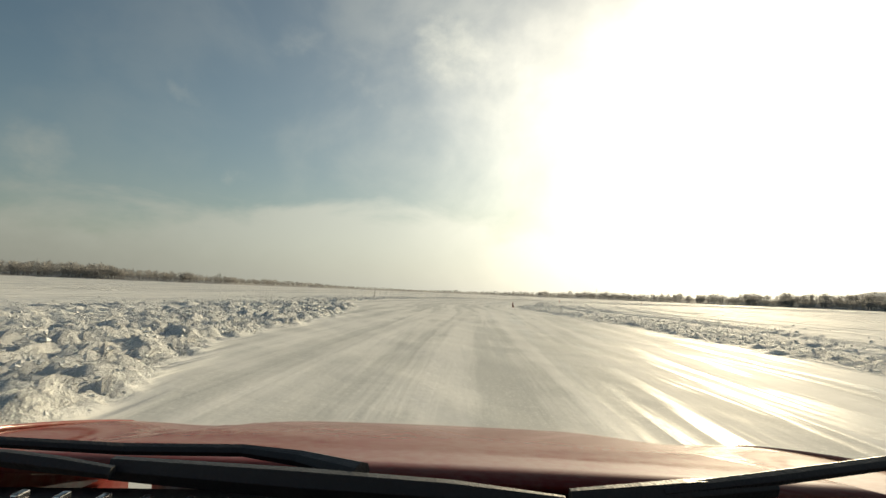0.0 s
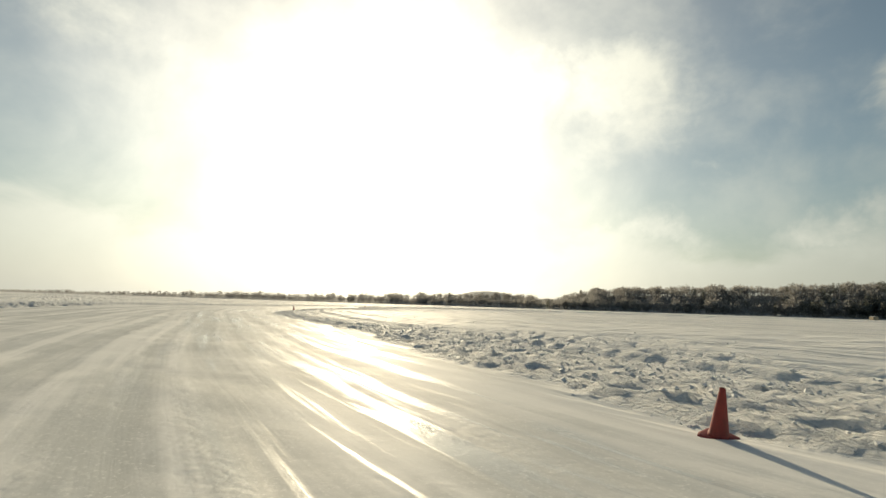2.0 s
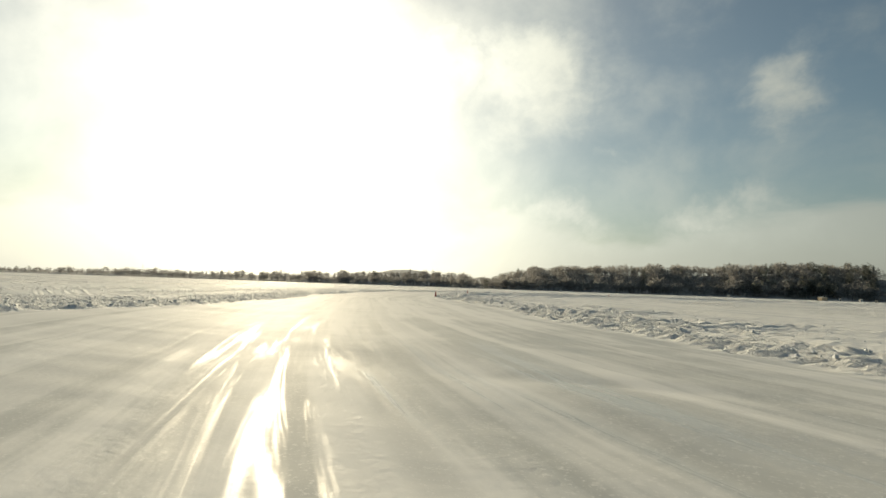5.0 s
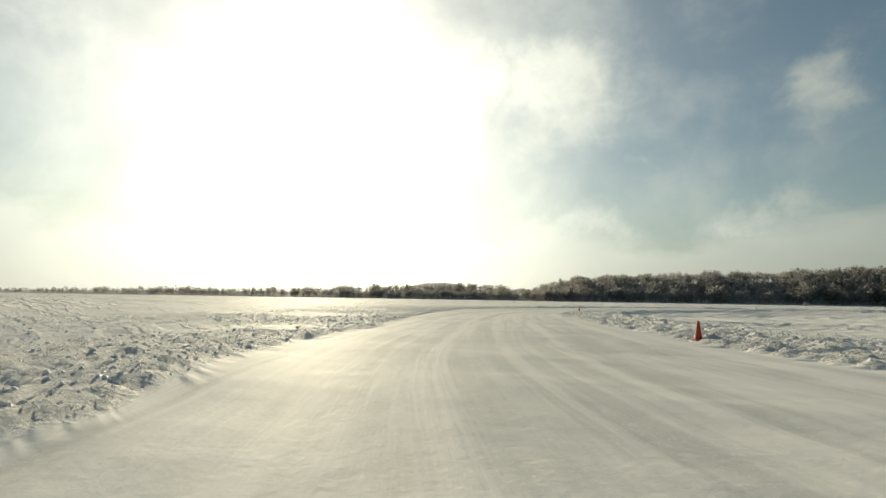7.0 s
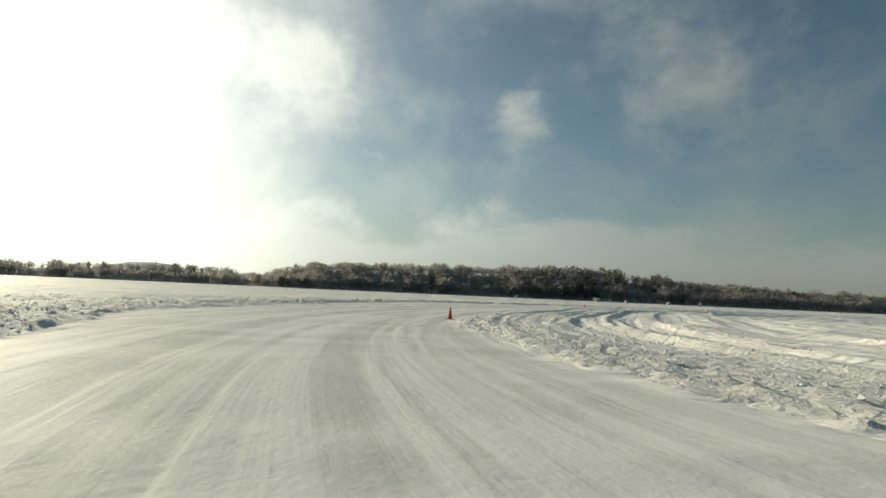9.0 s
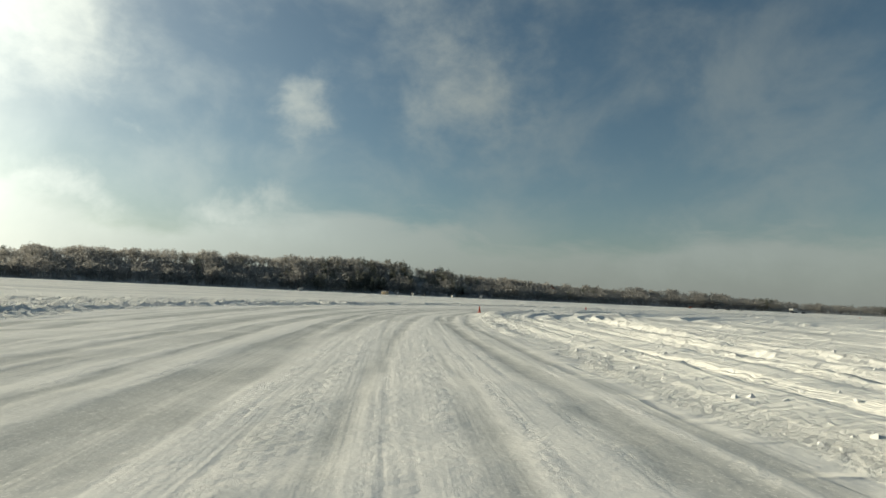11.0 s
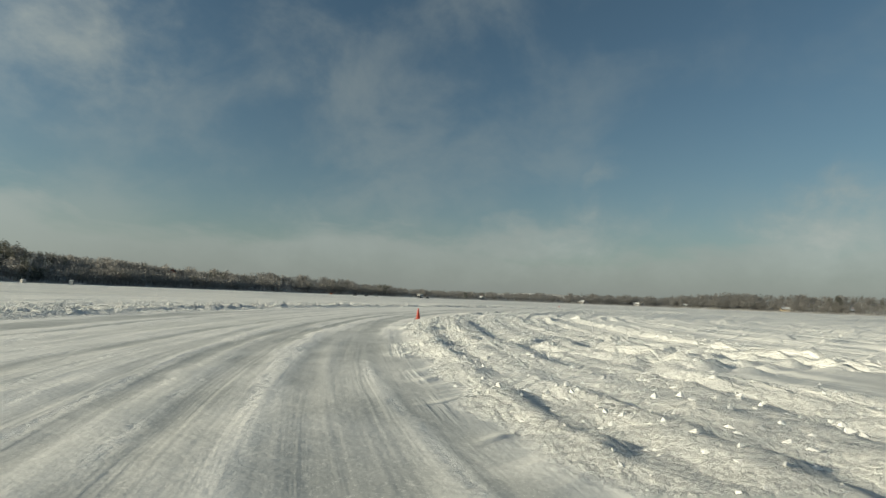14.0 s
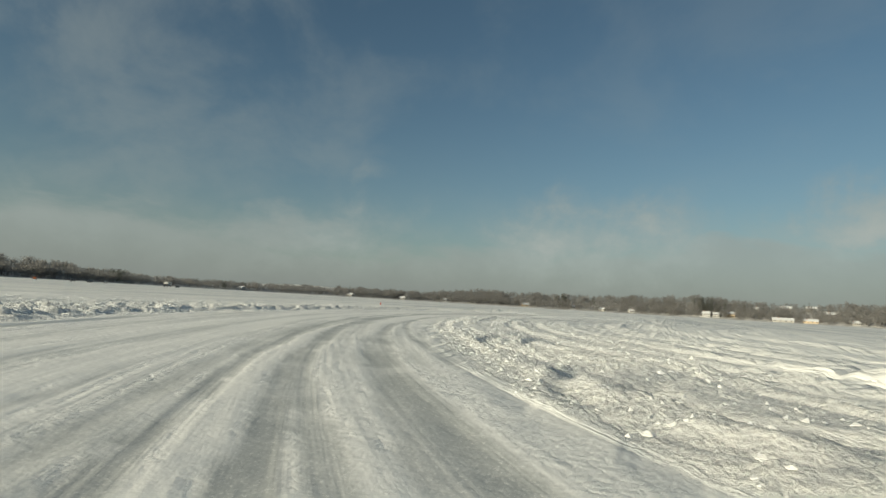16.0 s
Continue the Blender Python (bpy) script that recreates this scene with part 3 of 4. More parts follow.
gz = field_height(gx, gy) * (1 - step(200, 420, np.hypot(gx - 120, gy + 90))) - 0.6 * (1 - step(30, 36, near))
mesh, _ = sheet("ground", gx, gy, gz, m_snow)
tagged(new("ground", mesh), "wide frozen lake under wind-drifted snow", "ground", kind="structure")


def solid(name, verts, faces, mat, smooth=False):
    mesh = bpy.data.meshes.new(name)
    faces = np.asarray(faces)
    k = faces.shape[1]
    mesh.vertices.add(len(verts))
    mesh.vertices.foreach_set("co", np.asarray(verts, np.float32).ravel())
    mesh.loops.add(faces.size)
    mesh.loops.foreach_set("vertex_index", faces.astype(np.int32).ravel())
    mesh.polygons.add(len(faces))
    mesh.polygons.foreach_set("loop_start", np.arange(0, faces.size, k))
    mesh.polygons.foreach_set("loop_total", np.full(len(faces), k))
    mesh.update(calc_edges=True)
    mesh.polygons.foreach_set("use_smooth", np.full(len(faces), smooth))
    mesh.materials.append(mat)
    return mesh


# broken lumps of snow and ice on the banks
def lump_shapes(count, rng):
    bm = bmesh.new()
    bmesh.ops.create_icosphere(bm, subdivisions=1, radius=1.0)
    v = np.array([p.co[:] for p in bm.verts])
    f = np.array([[q.index for q in p.verts] for p in bm.faces])
    bm.free()
    shapes = []
    for _ in range(count):
        w = v * rng.uniform(0.6, 1.25, (len(v), 1))
        w = np.clip(w, -rng.uniform(0.5, 0.95, 3), rng.uniform(0.5, 0.95, 3))
        shapes.append(w)
    return shapes, f


def scatter_lumps(count, least, most, power, reach, seed, plain_shape, slab=False):
    rng = np.random.default_rng(seed)
    shapes, f = lump_shapes(9, rng)
    if plain_shape:
        o = np.array([(1, 0, 0), (-1, 0, 0), (0, 1, 0), (0, -1, 0), (0, 0, 1), (0, 0, -1)], float)
        shapes = [o * rng.uniform(0.6, 1.3, (6, 1)) + rng.normal(0, 0.15, (6, 3)) for _ in range(9)]
        f = np.array([(0, 2, 4), (2, 1, 4), (1, 3, 4), (3, 0, 4), (2, 0, 5), (1, 2, 5), (3, 1, 5), (0, 3, 5)])
    if slab:
        o = np.array([(i, j, k) for k in (-1, 1) for j in (-1, 1) for i in (-1, 1)], float)
        shapes = [o * rng.uniform(0.55, 1.15, (8, 3)) * rng.uniform(0.5, 1.0, 3) for _ in range(9)]
        quads6 = ((0, 2, 3, 1), (4, 5, 7, 6), (0, 1, 5, 4), (2, 6, 7, 3), (0, 4, 6, 2), (1, 3, 7, 5))
        f = np.array([t for a, b, c, d in quads6 for t in ((a, b, c), (a, c, d))])
    s = rng.uniform(-6, 425, count)
    side = rng.random(len(s)) < 0.5
    out = rng.exponential(reach, len(s)) + 0.02
    v = np.where(side, edge(LEFT, s) + out, edge(RIGHT, s) - out)
    x, y = place(s, v)
    z, _, loose, _, _ = track_surface(s, v, x, y)
    keep = (rng.random(len(s)) < loose * 1.1) & (out < 24) & (side | (s < 225) | (rng.random(len(s)) < (0.5 if plain_shape and not slab else 0.1)))
    if slab:
        keep = keep & (loose > 0.6) & (fbm(x * 0.35, y * 0.35, 87, 2) > 0.5)
    s, x, y, z, out = s[keep], x[keep], y[keep], z[keep], out[keep]
    n = len(s)
    size = (least + (most - least) * rng.random(n) ** power) * np.where(out < 0.6, 0.6, 1.0)
    a, t = rng.uniform(0, 6.283, n), rng.uniform(-0.6, 0.6, n)
    w = np.stack(shapes)[np.arange(n) % len(shapes)] * size[:, None, None] * np.array([1.25, 1.0, 0.72])
    ct, st, ca, sa = np.cos(t)[:, None], np.sin(t)[:, None], np.cos(a)[:, None], np.sin(a)[:, None]
    px, py, pz = w[..., 0], w[..., 1] * ct - w[..., 2] * st, w[..., 1] * st + w[..., 2] * ct
    w = np.stack([px * ca - py * sa + x[:, None], px * sa + py * ca + y[:, None], pz + (z + size * (-0.35 if slab else -0.12))[:, None]], -1)
    faces = f[None] + (np.arange(n) * w.shape[1])[:, None, None]
    return w.reshape(-1, 3), faces.reshape(-1, 3)


big_v, big_f = scatter_lumps(4000, 0.022, 0.06, 3.0, 5.5, 5, False)
small_v, small_f = scatter_lumps(85000, 0.018, 0.062, 1.4, 5.0, 6, True)
slab_v, slab_f = scatter_lumps(7000, 0.022, 0.045, 2.0, 3.2, 7, True, True)
verts = np.concatenate([big_v, small_v, slab_v])
faces = np.concatenate([big_f, small_f + len(big_v), slab_f + len(big_v) + len(small_v)])
tagged(new("snow_lumps", solid("snow_lumps", verts, faces, m_chunk)),
       "broken lumps of snow and ice along the track banks", "snow", kind="stuff")
print("lumps", len(faces), "track quads", zg.size)

# ---------------------------------------------------------------- the far shore
m_white = plain("white_siding", (.50, .49, .47), 0.6, scale=1.5)
m_cream = plain("aged_cream_siding", (.38, .365, .335), 0.7, scale=1.5)
m_tan = plain("tan_plywood", (.50, .39, .26), 0.8, scale=1.5)
m_grey = plain("grey_siding", (.42, .41, .39), 0.7, scale=1.5)
m_brick = plain("red_brown_siding", (.28, .12, .085), 0.8, scale=1.5)
# houses on the shore: heading from the middle of the lake, metres behind the shore, turn, length, depth, eaves, walls
HOUSES = (
        (-179.3, 14, -170, 10, 7, 5.6, m_white, "white two-storey house among bare trees on the shore"),
        (-183.2, 62, -190, 13, 8, 4.0, m_white, "white house with snow-covered roof up among trees"),
        (-187.5, 80, -180, 15, 8, 5.8, m_cream, "cream house with snowy roof on the shore hill"),
        (-190.4, 14, -175, 12, 8, 3.6, m_cream, "cream lake house with snowy roof near the water"),
        (-171.4, 12, 30, 9, 7, 3.6, m_white, "white cottage with snow-covered roof by bare trees"),
        (-147.5, 14, 10, 10, 7, 3.4, m_white, "white shore cottage far across the ice"),
        (-99.4, 60, -20, 10, 8, 9.5, m_brick, "red-brown building rising above the shore trees", False),
        (-87.0, 95, -80, 7, 6, 10.5, m_cream, "pale building standing above the hilltop woods"),
        (-152.0, 22, 20, 11, 7, 3.4, m_grey, "grey house with a snow-covered gable roof by the lake"),
        (-153.5, 30, -30, 9, 7, 3.4, m_cream, "cream cottage with a snow-covered roof by the lake"),
        (-160.5, 14, 35, 12, 8, 3.6, m_tan, "tan house with a snow-covered roof among bare trees"),
        (-165.5, 22, 10, 9, 7, 3.4, m_grey, "grey cottage with a snow-covered roof among bare trees"),
        (-168.5, 12, -20, 10, 7, 3.4, m_cream, "low cream house on the lake shore"),
        (-178.4, 11, -185, 12, 9, 6.2, m_white, "tall white house among trees on the shore"),
        (-180.6, 20, -170, 11, 8, 6.0, m_tan, "tan two-storey house among trees on the shore"),
        (-184.9, 7, -183, 29, 9, 3.6, m_cream, "long cream house with snow-covered roof at the water's edge"),
        (-187.1, 11, -192, 20, 8, 3.6, m_tan, "tan house with snow-covered roof beside the lake"),
        (-185.5, 75, -190, 17, 9, 6.2, m_cream, "large cream house up on the shore hill"),
        (-188.8, 50, -180, 12, 8, 4.0, m_grey, "grey house with snow-covered roof on the hill"),
        (-131.0, 18, -10, 10, 7, 3.4, m_grey, "grey shore cottage far across the ice"),
        (-142.0, 16, 0, 11, 7, 3.4, m_cream, "cream lake house far across the ice"))
CENTRE = (120.0, -90.0)
# heading from the middle of the lake, distance of the shore, height of the tree tops
SHORE = [(-200, 930, 30), (-191, 932, 38), (-186, 941, 31), (-178, 950, 40), (-173, 958, 34), (-165, 962, 31), (-156, 970, 28),
         (-150, 990, 19), (-143, 975, 18), (-134, 930, 16), (-127, 850, 12), (-119, 815, 18), (-112, 800, 26), (-102, 680, 22),
         (-95, 620, 25), (-88, 600, 32), (-81, 600, 39), (-73, 590, 38), (-62, 600, 36), (-53, 600, 32), (-47, 640, 17),
         (-42, 830, 27), (-37, 880, 28), (-30, 960, 23), (-20, 1150, 22), (-12, 1350, 22), (-5, 1350, 15), (4, 1350, 8), (14, 1250, 8), (19, 1100, 13),
         (31, 740, 13), (39, 710, 18), (45, 697, 22), (52, 684, 18), (100, 800, 20), (160, 930, 30)]
SH_AZ = np.array([r[0] for r in SHORE], float)
SH_D = np.array([r[1] for r in SHORE], float)
SH_H = np.array([r[2] for r in SHORE], float)


def shore_at(az):
    return np.interp(az, SH_AZ, SH_D), np.interp(az, SH_AZ, SH_H)


def land_height(az, back):
    d, h = shore_at(az)
    return 0.6 + np.maximum(h - 11.5, 0.42 * h) * step(-5, 95, back) - 0.9 * (1 - step(-8, 4, back))


# hills far behind the shore: heading, distance, height, breadth in degrees
for h_az, h_d, h_tall, h_broad in ((-40.5, 1900, 58, 6), (-141, 2600, 40, 13), (-112, 2400, 40, 9), (-168, 2800, 40, 14)):
    ha, hb = np.meshgrid(np.linspace(-2.4, 2.4, 61), np.linspace(-1, 1, 13), indexing="ij")
    hz = h_tall * np.exp(-ha ** 2) * (1 - hb ** 2) * (0.85 + 0.3 * fbm(ha * 3 + h_az, hb * 2, 93, 4)) - 2.0
    hr = np.radians(h_az + ha * h_broad)
    hx, hy = CENTRE[0] + (h_d + 350 * hb) * np.cos(hr), CENTRE[1] + (h_d + 350 * hb) * np.sin(hr)
    mesh, _ = sheet("far_hill", hx, hy, hz, m_far)
    tagged(new("far_hill", mesh), "snowy wooded hill far beyond the lake, coloured pale for haze", "hill", kind="structure")

az = np.linspace(-200, 160, 721)
back = np.array([-14, -6, 0, 4, 10, 25, 45, 70, 100, 140, 190, 260, 400, 700])
ag, bg = np.meshgrid(az, back, indexing="ij")
dg, _ = shore_at(ag)
zl = land_height(ag, bg) + 3.0 * (fbm(ag * 0.6, bg * 0.02, 91, 3) - 0.5) * step(10, 60, bg)
xl = CENTRE[0] + (dg + bg) * np.cos(np.radians(ag))
yl = CENTRE[1] + (dg + bg) * np.sin(np.radians(ag))
mesh, _ = sheet("land", xl, yl, zl, m_land)
tagged(new("shore_ground", mesh), "low wooded hills round the lake shore", "hill", kind="structure")


def bare_tree(rng):
    """One leafless tree, ten units high: trunk, limbs and sprays of twigs as thin blades."""
    v, f = [], []

    def blade(a, b, wide):
        a, b = np.array(a, float), np.array(b, float)
        side = np.cross(b - a, rng.normal(0, 1, 3))
        side /= np.linalg.norm(side) + 1e-9
        n = len(v)
        v.extend([a + side * wide, a - side * wide, b])
        f.append((n, n + 1, n + 2))

    def limb(a, b, r0, r1):
        a, b = np.array(a, float), np.array(b, float)
        n = len(v)
        for p, r in ((a, r0), (b, r1)):
            for k in range(3):
                v.append(p + r * np.array([math.cos(2.09 * k), math.sin(2.09 * k), 0]))
        for k in range(3):
            j = (k + 1) % 3
            f.extend([(n + k, n + j, n + 3 + j), (n + k, n + 3 + j, n + 3 + k)])

    top = np.array([rng.normal(0, .3), rng.normal(0, .3), 8.0])
    limb((0, 0, -0.5), top, 0.22, 0.05)
    for k in range(7):
        base = top * rng.uniform(0.25, 0.8)
        a = rng.uniform(0, 6.283)
        reach = rng.uniform(1.2, 2.4)
        blade(base, base + np.array([math.cos(a) * reach, math.sin(a) * reach, rng.uniform(1.4, 2.8)]), 0.09)
    broad, deep = rng.uniform(2.2, 3.1), rng.uniform(3.2, 4.0)
    for k in range(62):
        d = rng.normal(0, 1, 3)
        d /= np.linalg.norm(d)
        q = np.array([0, 0, 5.5]) + d * np.array([broad, broad, deep]) * rng.uniform(0.35, 0.95)
        out = d * np.array([0.8, 0.8, 0.6]) + rng.normal(0, 0.45, 3) + (0, 0, 0.2)
        blade(q, q + out * rng.uniform(0.7, 1.2), rng.uniform(0.20, 0.44))
    return np.array(v), np.array(f)


def pine_tree(rng):
    """One pine, ten units high: trunk and drooping tiers of needle blades."""
    v, f = [], []
    n = 0
    for k in range(3):
        v.append(np.array([0.15 * math.cos(2.09 * k), 0.15 * math.sin(2.09 * k), -0.5]))
    v.append(np.array([0, 0, 9.8]))
    f.extend([(0, 1, 3), (1, 2, 3), (2, 0, 3)])
    for k in range(40):
        h = rng.uniform(0.22, 1.0)
        a = rng.uniform(0, 6.283)
        reach = 2.3 * max(1.02 - h, 0.0) ** 0.4 * rng.uniform(0.5, 1.1) + 0.3
        base = np.array([0, 0, h * 9.6])
        tip = base + np.array([math.cos(a) * reach, math.sin(a) * reach, rng.uniform(-0.7, 0.5)])
        side = np.array([-math.sin(a), math.cos(a), 0]) * rng.uniform(0.3, 0.6)
        mid = (base + tip) / 2 + (0, 0, 0.2)
        n = len(v)
        v.extend([base, mid + side, tip, mid - side])
        f.extend([(n, n + 1, n + 2), (n, n + 2, n + 3)])
    return np.array(v), np.array(f)


def forest(name, label, build, spots, mat, seed):
    rng = np.random.default_rng(seed)
    kinds = [build(rng) for _ in range(7)]
    vs, fs, n = [], [], 0
    for x, y, z, tall in spots:
        v, f = kinds[rng.integers(len(kinds))]
        a = rng.uniform(0, 6.283)
        c, s = math.cos(a), math.sin(a)
        k = tall / 10.0
        broad = k * rng.uniform(0.9, 1.35)
        vs.append(np.stack([(v[:, 0] * c - v[:, 1] * s) * broad + x, (v[:, 0] * s + v[:, 1] * c) * broad + y, v[:, 2] * k + z], -1))
        fs.append(f + n)
        n += len(v)
    tagged(new(name, solid(name, np.concatenate(vs), np.concatenate(fs), mat)), label, "woods", kind="stuff")


def plant():
    rng = np.random.default_rng(11)
    bare, pine, shrub = [], [], []
    for az0, az1, gap, deep in ((-198, -140, 5.0, 85), (-140, -106, 5.2, 90), (-106, -48.5, 4.4, 105), (-48.5, -28, 5.6, 80), (-28, 60, 7.5, 60)):
        azm = 0.5 * (az0 + az1)
        dm, _ = shore_at(azm)
        run = radians(az1 - az0) * dm
        count = int(run * deep / gap ** 2)
        a = rng.uniform(az0, az1, count)
        b = 3 + deep * rng.random(count) ** 1.15
        d, h = shore_at(a)
        z = land_height(a, b)
        x = CENTRE[0] + (d + b) * np.cos(np.radians(a))
        y = CENTRE[1] + (d + b) * np.sin(np.radians(a))
        stand = fbm(a * 1.1, b * 0.02, 97, 3)
        crown = fbm(a * 0.9, b * 0 + 2, 99, 3)
        tall = np.minimum(15.0, h * 0.72) * (0.60 + 0.62 * crown) * rng.uniform(0.8, 1.15, count)
        clear = np.zeros(count, bool)
        for h_az, h_back, _, h_long, *_ in HOUSES:
            side = np.radians(a - h_az) * (d + b)
            clear |= (np.abs(side) < 0.42 * h_long) & (b < h_back + 4) & (h_back < 30)
            clear |= (np.abs(side) < 0.55 * h_long) & (np.abs(b - h_back) < 6)
        dark = stand + rng.normal(0, 0.05, count) > np.where((a > -92) & (a < -70), 0.60, 0.78)
        for i in np.flatnonzero(~clear):
            (pine if dark[i] else bare).append((x[i], y[i], z[i] - 0.3, tall[i] * (1.08 if dark[i] else 1.0)))
    # low pale shrubs added at the water's edge to lighten the woods' dark foot
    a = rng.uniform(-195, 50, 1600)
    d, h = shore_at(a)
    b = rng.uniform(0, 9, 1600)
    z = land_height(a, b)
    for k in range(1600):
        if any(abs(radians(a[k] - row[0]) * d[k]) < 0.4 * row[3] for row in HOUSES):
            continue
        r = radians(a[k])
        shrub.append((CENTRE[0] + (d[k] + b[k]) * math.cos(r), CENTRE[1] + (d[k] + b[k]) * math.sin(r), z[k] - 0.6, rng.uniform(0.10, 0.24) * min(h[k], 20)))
    # a stand of tall pines by the houses
    for k in range(26):
        a, b = -178.7 + rng.normal(0, 0.75), rng.uniform(20, 55)
        r, (d, h) = radians(a), shore_at(a)
        pine.append((CENTRE[0] + (d + b) * math.cos(r), CENTRE[1] + (d + b) * math.sin(r), float(land_height(a, b)) - 0.3, rng.uniform(17, 23)))
    return bare, pine, shrub


bare_spots, pine_spots, shrub_spots = plant()
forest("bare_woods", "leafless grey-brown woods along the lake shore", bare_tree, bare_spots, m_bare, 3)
forest("pine_woods", "dark green pines among the shore woods", pine_tree, pine_spots, m_pine, 4)
forest("shore_shrubs", "grey shrubs along the water's edge, coloured pale for haze", bare_tree, shrub_spots, m_shrub, 8)
print("trees", len(bare_spots), len(pine_spots))

# ---------------------------------------------------------------- things


def part(name, bm, mat, parent=None, label="", smooth=False):
    """Links a bmesh as one mesh object, under a thing or a part."""
    mesh = bpy.data.meshes.new(name)
    bm.normal_update()
    bm.to_mesh(mesh)
    bm.free()
    mesh.materials.append(mat)
    if smooth:
        mesh.polygons.foreach_set("use_smooth", np.full(len(mesh.polygons), True))
    ob = new(name, mesh)
    if parent is not None:
        ob.parent = parent
    if label:
        tagged(ob, label)
    return ob


def thing(name, m, label, category, group=""):
    e = new(name)
    e.matrix_world = m
    return tagged(e, label, category, group)


def box(x0, y0, z0, x1, y1, z1, bevel=0.0, bm=None):
    bm = bm or bmesh.new()
    made = bmesh.ops.create_cube(bm, size=1.0)["verts"]
    for v in made:
        v.co = Vector(((x0 + x1) / 2 + v.co.x * (x1 - x0), (y0 + y1) / 2 + v.co.y * (y1 - y0), (z0 + z1) / 2 + v.co.z * (z1 - z0)))
    if bevel:
        edges = list({e for v in made for e in v.link_edges})
        bmesh.ops.bevel(bm, geom=edges, offset=bevel, segments=2, affect="EDGES", profile=0.6)
    return bm


def lathe(profile, sides=20, square=0.0):
    """Turns (radius, height) pairs round the upright axis."""
    bm = bmesh.new()
    rings = []
    for r, z in profile:
        ring = []
        for k in range(sides):
            a = 2 * math.pi * k / sides
            c, s = math.cos(a), math.sin(a)
            g = r / (abs(c) ** (2 + square) + abs(s) ** (2 + square)) ** (1 / (2 + square))
            ring.append(bm.verts.new((c * g, s * g, z)))
        rings.append(ring)
    for a, b in zip(rings, rings[1:]):
        for k in range(sides):
            j = (k + 1) % sides
            bm.faces.new((a[k], a[j], b[j], b[k]))
    bm.faces.new(rings[0][::-1])
    bm.faces.new(rings[-1])
    return bm


def ground_z(x, y):
    """Height of the snow at a place beside the track."""
    k = np.argmin((LINE_X - x) ** 2 + (LINE_Y - y) ** 2)
    s = LINE_S[k]
    nxx, nyy = normal_at(np.array([s]))
    v = (x - LINE_X[k]) * nxx[0] + (y - LINE_Y[k]) * nyy[0]
    if abs(v) > 36:
        return float(field_height(np.array([x]), np.array([y]))[0])
    z, _, _, _, _ = track_surface(np.array([s]), np.array([v]), np.array([float(x)]), np.array([float(y)]))
    return float(z[0])


m_cone = plain("orange_cone_rubber", (.47, .052, .022), 0.55, 0.0, 0.22, 6.0, 0.2)
CONE_H = 0.59


# darker cone rubber: the shade of a backlit cone put into its colour
m_cone_shaded = plain("shaded_cone_rubber", (.25, .030, .024), 0.6, 0.0, 0.25, 6.0, 0.2)


def traffic_cone(m, label, rubber=m_cone):
    t = thing("traffic_cone", m, label, "traffic cone", "cones along the inside of the track")
    part("base_plate", lathe([(0.165, 0.0), (0.185, 0.008), (0.185, 0.026), (0.165, 0.036), (0.118, 0.04)], 24, 3.0), rubber, t, smooth=False)
    prof = [(0.118, 0.034), (0.112, 0.06), (0.106, 0.075)]
    for k in range(1, 9):
        f = k / 8
        prof.append((0.106 + (0.032 - 0.106) * f, 0.075 + (CONE_H - 0.075) * f))
    prof += [(0.028, CONE_H + 0.004), (0.022, CONE_H - 0.004), (0.02, CONE_H - 0.12)]
    part("body", lathe(prof, 24), rubber, t, smooth=True)
    return t


CONES = [(55.91, -7.51, 10, -8, "leaning traffic cone in shade-darkened red rubber beside the snow bank"),
         (112.46, -24.74, 0, 0, "orange rubber traffic cone standing on the ice edge"),
         (162.01, -60.35, 0, 1, "bright orange traffic cone at the edge of cleared ice"),
         (190.83, -97.95, 2, 0, "orange traffic cone set before churned snow"),
         (188.38, -150.06, 1, 2, "weathered orange traffic cone with square base on snow"),
         (169.22, -179.48, 0, 0, "orange traffic cone with square base beside deep ruts"),
         (83.0, -230.5, 0, 0, "distant orange traffic cone by the snow bank")]
for x, y, rx, ry, label in CONES:
    traffic_cone(pose(x, y, ground_z(x, y) - 0.012, rx, ry, 37 * x) @ Matrix.Scale(0.88 if x < 60 else 1.0, 4), label, m_cone_shaded if x < 60 else m_cone)

m_wood = plain("weathered_stick", (.13, .10, .075), 0.85)


def stick(x, y, tall, lean):
    bm = bmesh.new()
    bmesh.ops.create_cone(bm, cap_ends=True, segments=6, radius1=0.03, radius2=0.018, depth=tall, matrix=Matrix.Translation((0, 0, tall / 2 - 0.1)))
    ob = part("marker_stick", bm, m_wood)
    ob.matrix_world = pose(x, y, ground_z(x, y), lean, lean * .5, 0)
    tagged(ob, "thin brown marker stick standing in the snow bank", "stick")


stick(84.8, 10.5, 1.3, 4)

# ---------------------------------------------------------------- huts, vehicles and houses by the shore
m_roofsnow = plain("roof_snow", (.58, .59, .60), 0.7, scale=1.0, vary=0.06)
m_shingle = plain("dark_shingles", (.09, .085, .08), 0.85, scale=2.0)
m_pane = plain("window_glass", (.02, .025, .03), 0.08, scale=3.0, bump=0.0)
m_tyre = plain("tyre_rubber", (.025, .025, .026), 0.8, scale=12.0)
m_rim = plain("alloy_rim", (.45, .45, .46), 0.35, 0.9, scale=12.0)
m_black = plain("black_plastic", (.022, .022, .024), 0.5, scale=30.0, bump=0.3)
m_dark_paint = plain("dark_car_paint", (.03, .033, .04), 0.3, coat=0.6)
m_orange_paint = plain("orange_car_paint", (.55, .16, .03), 0.35, coat=0.6)
m_silver_paint = plain("silver_car_paint", (.40, .41, .42), 0.3, 0.5, coat=0.6)
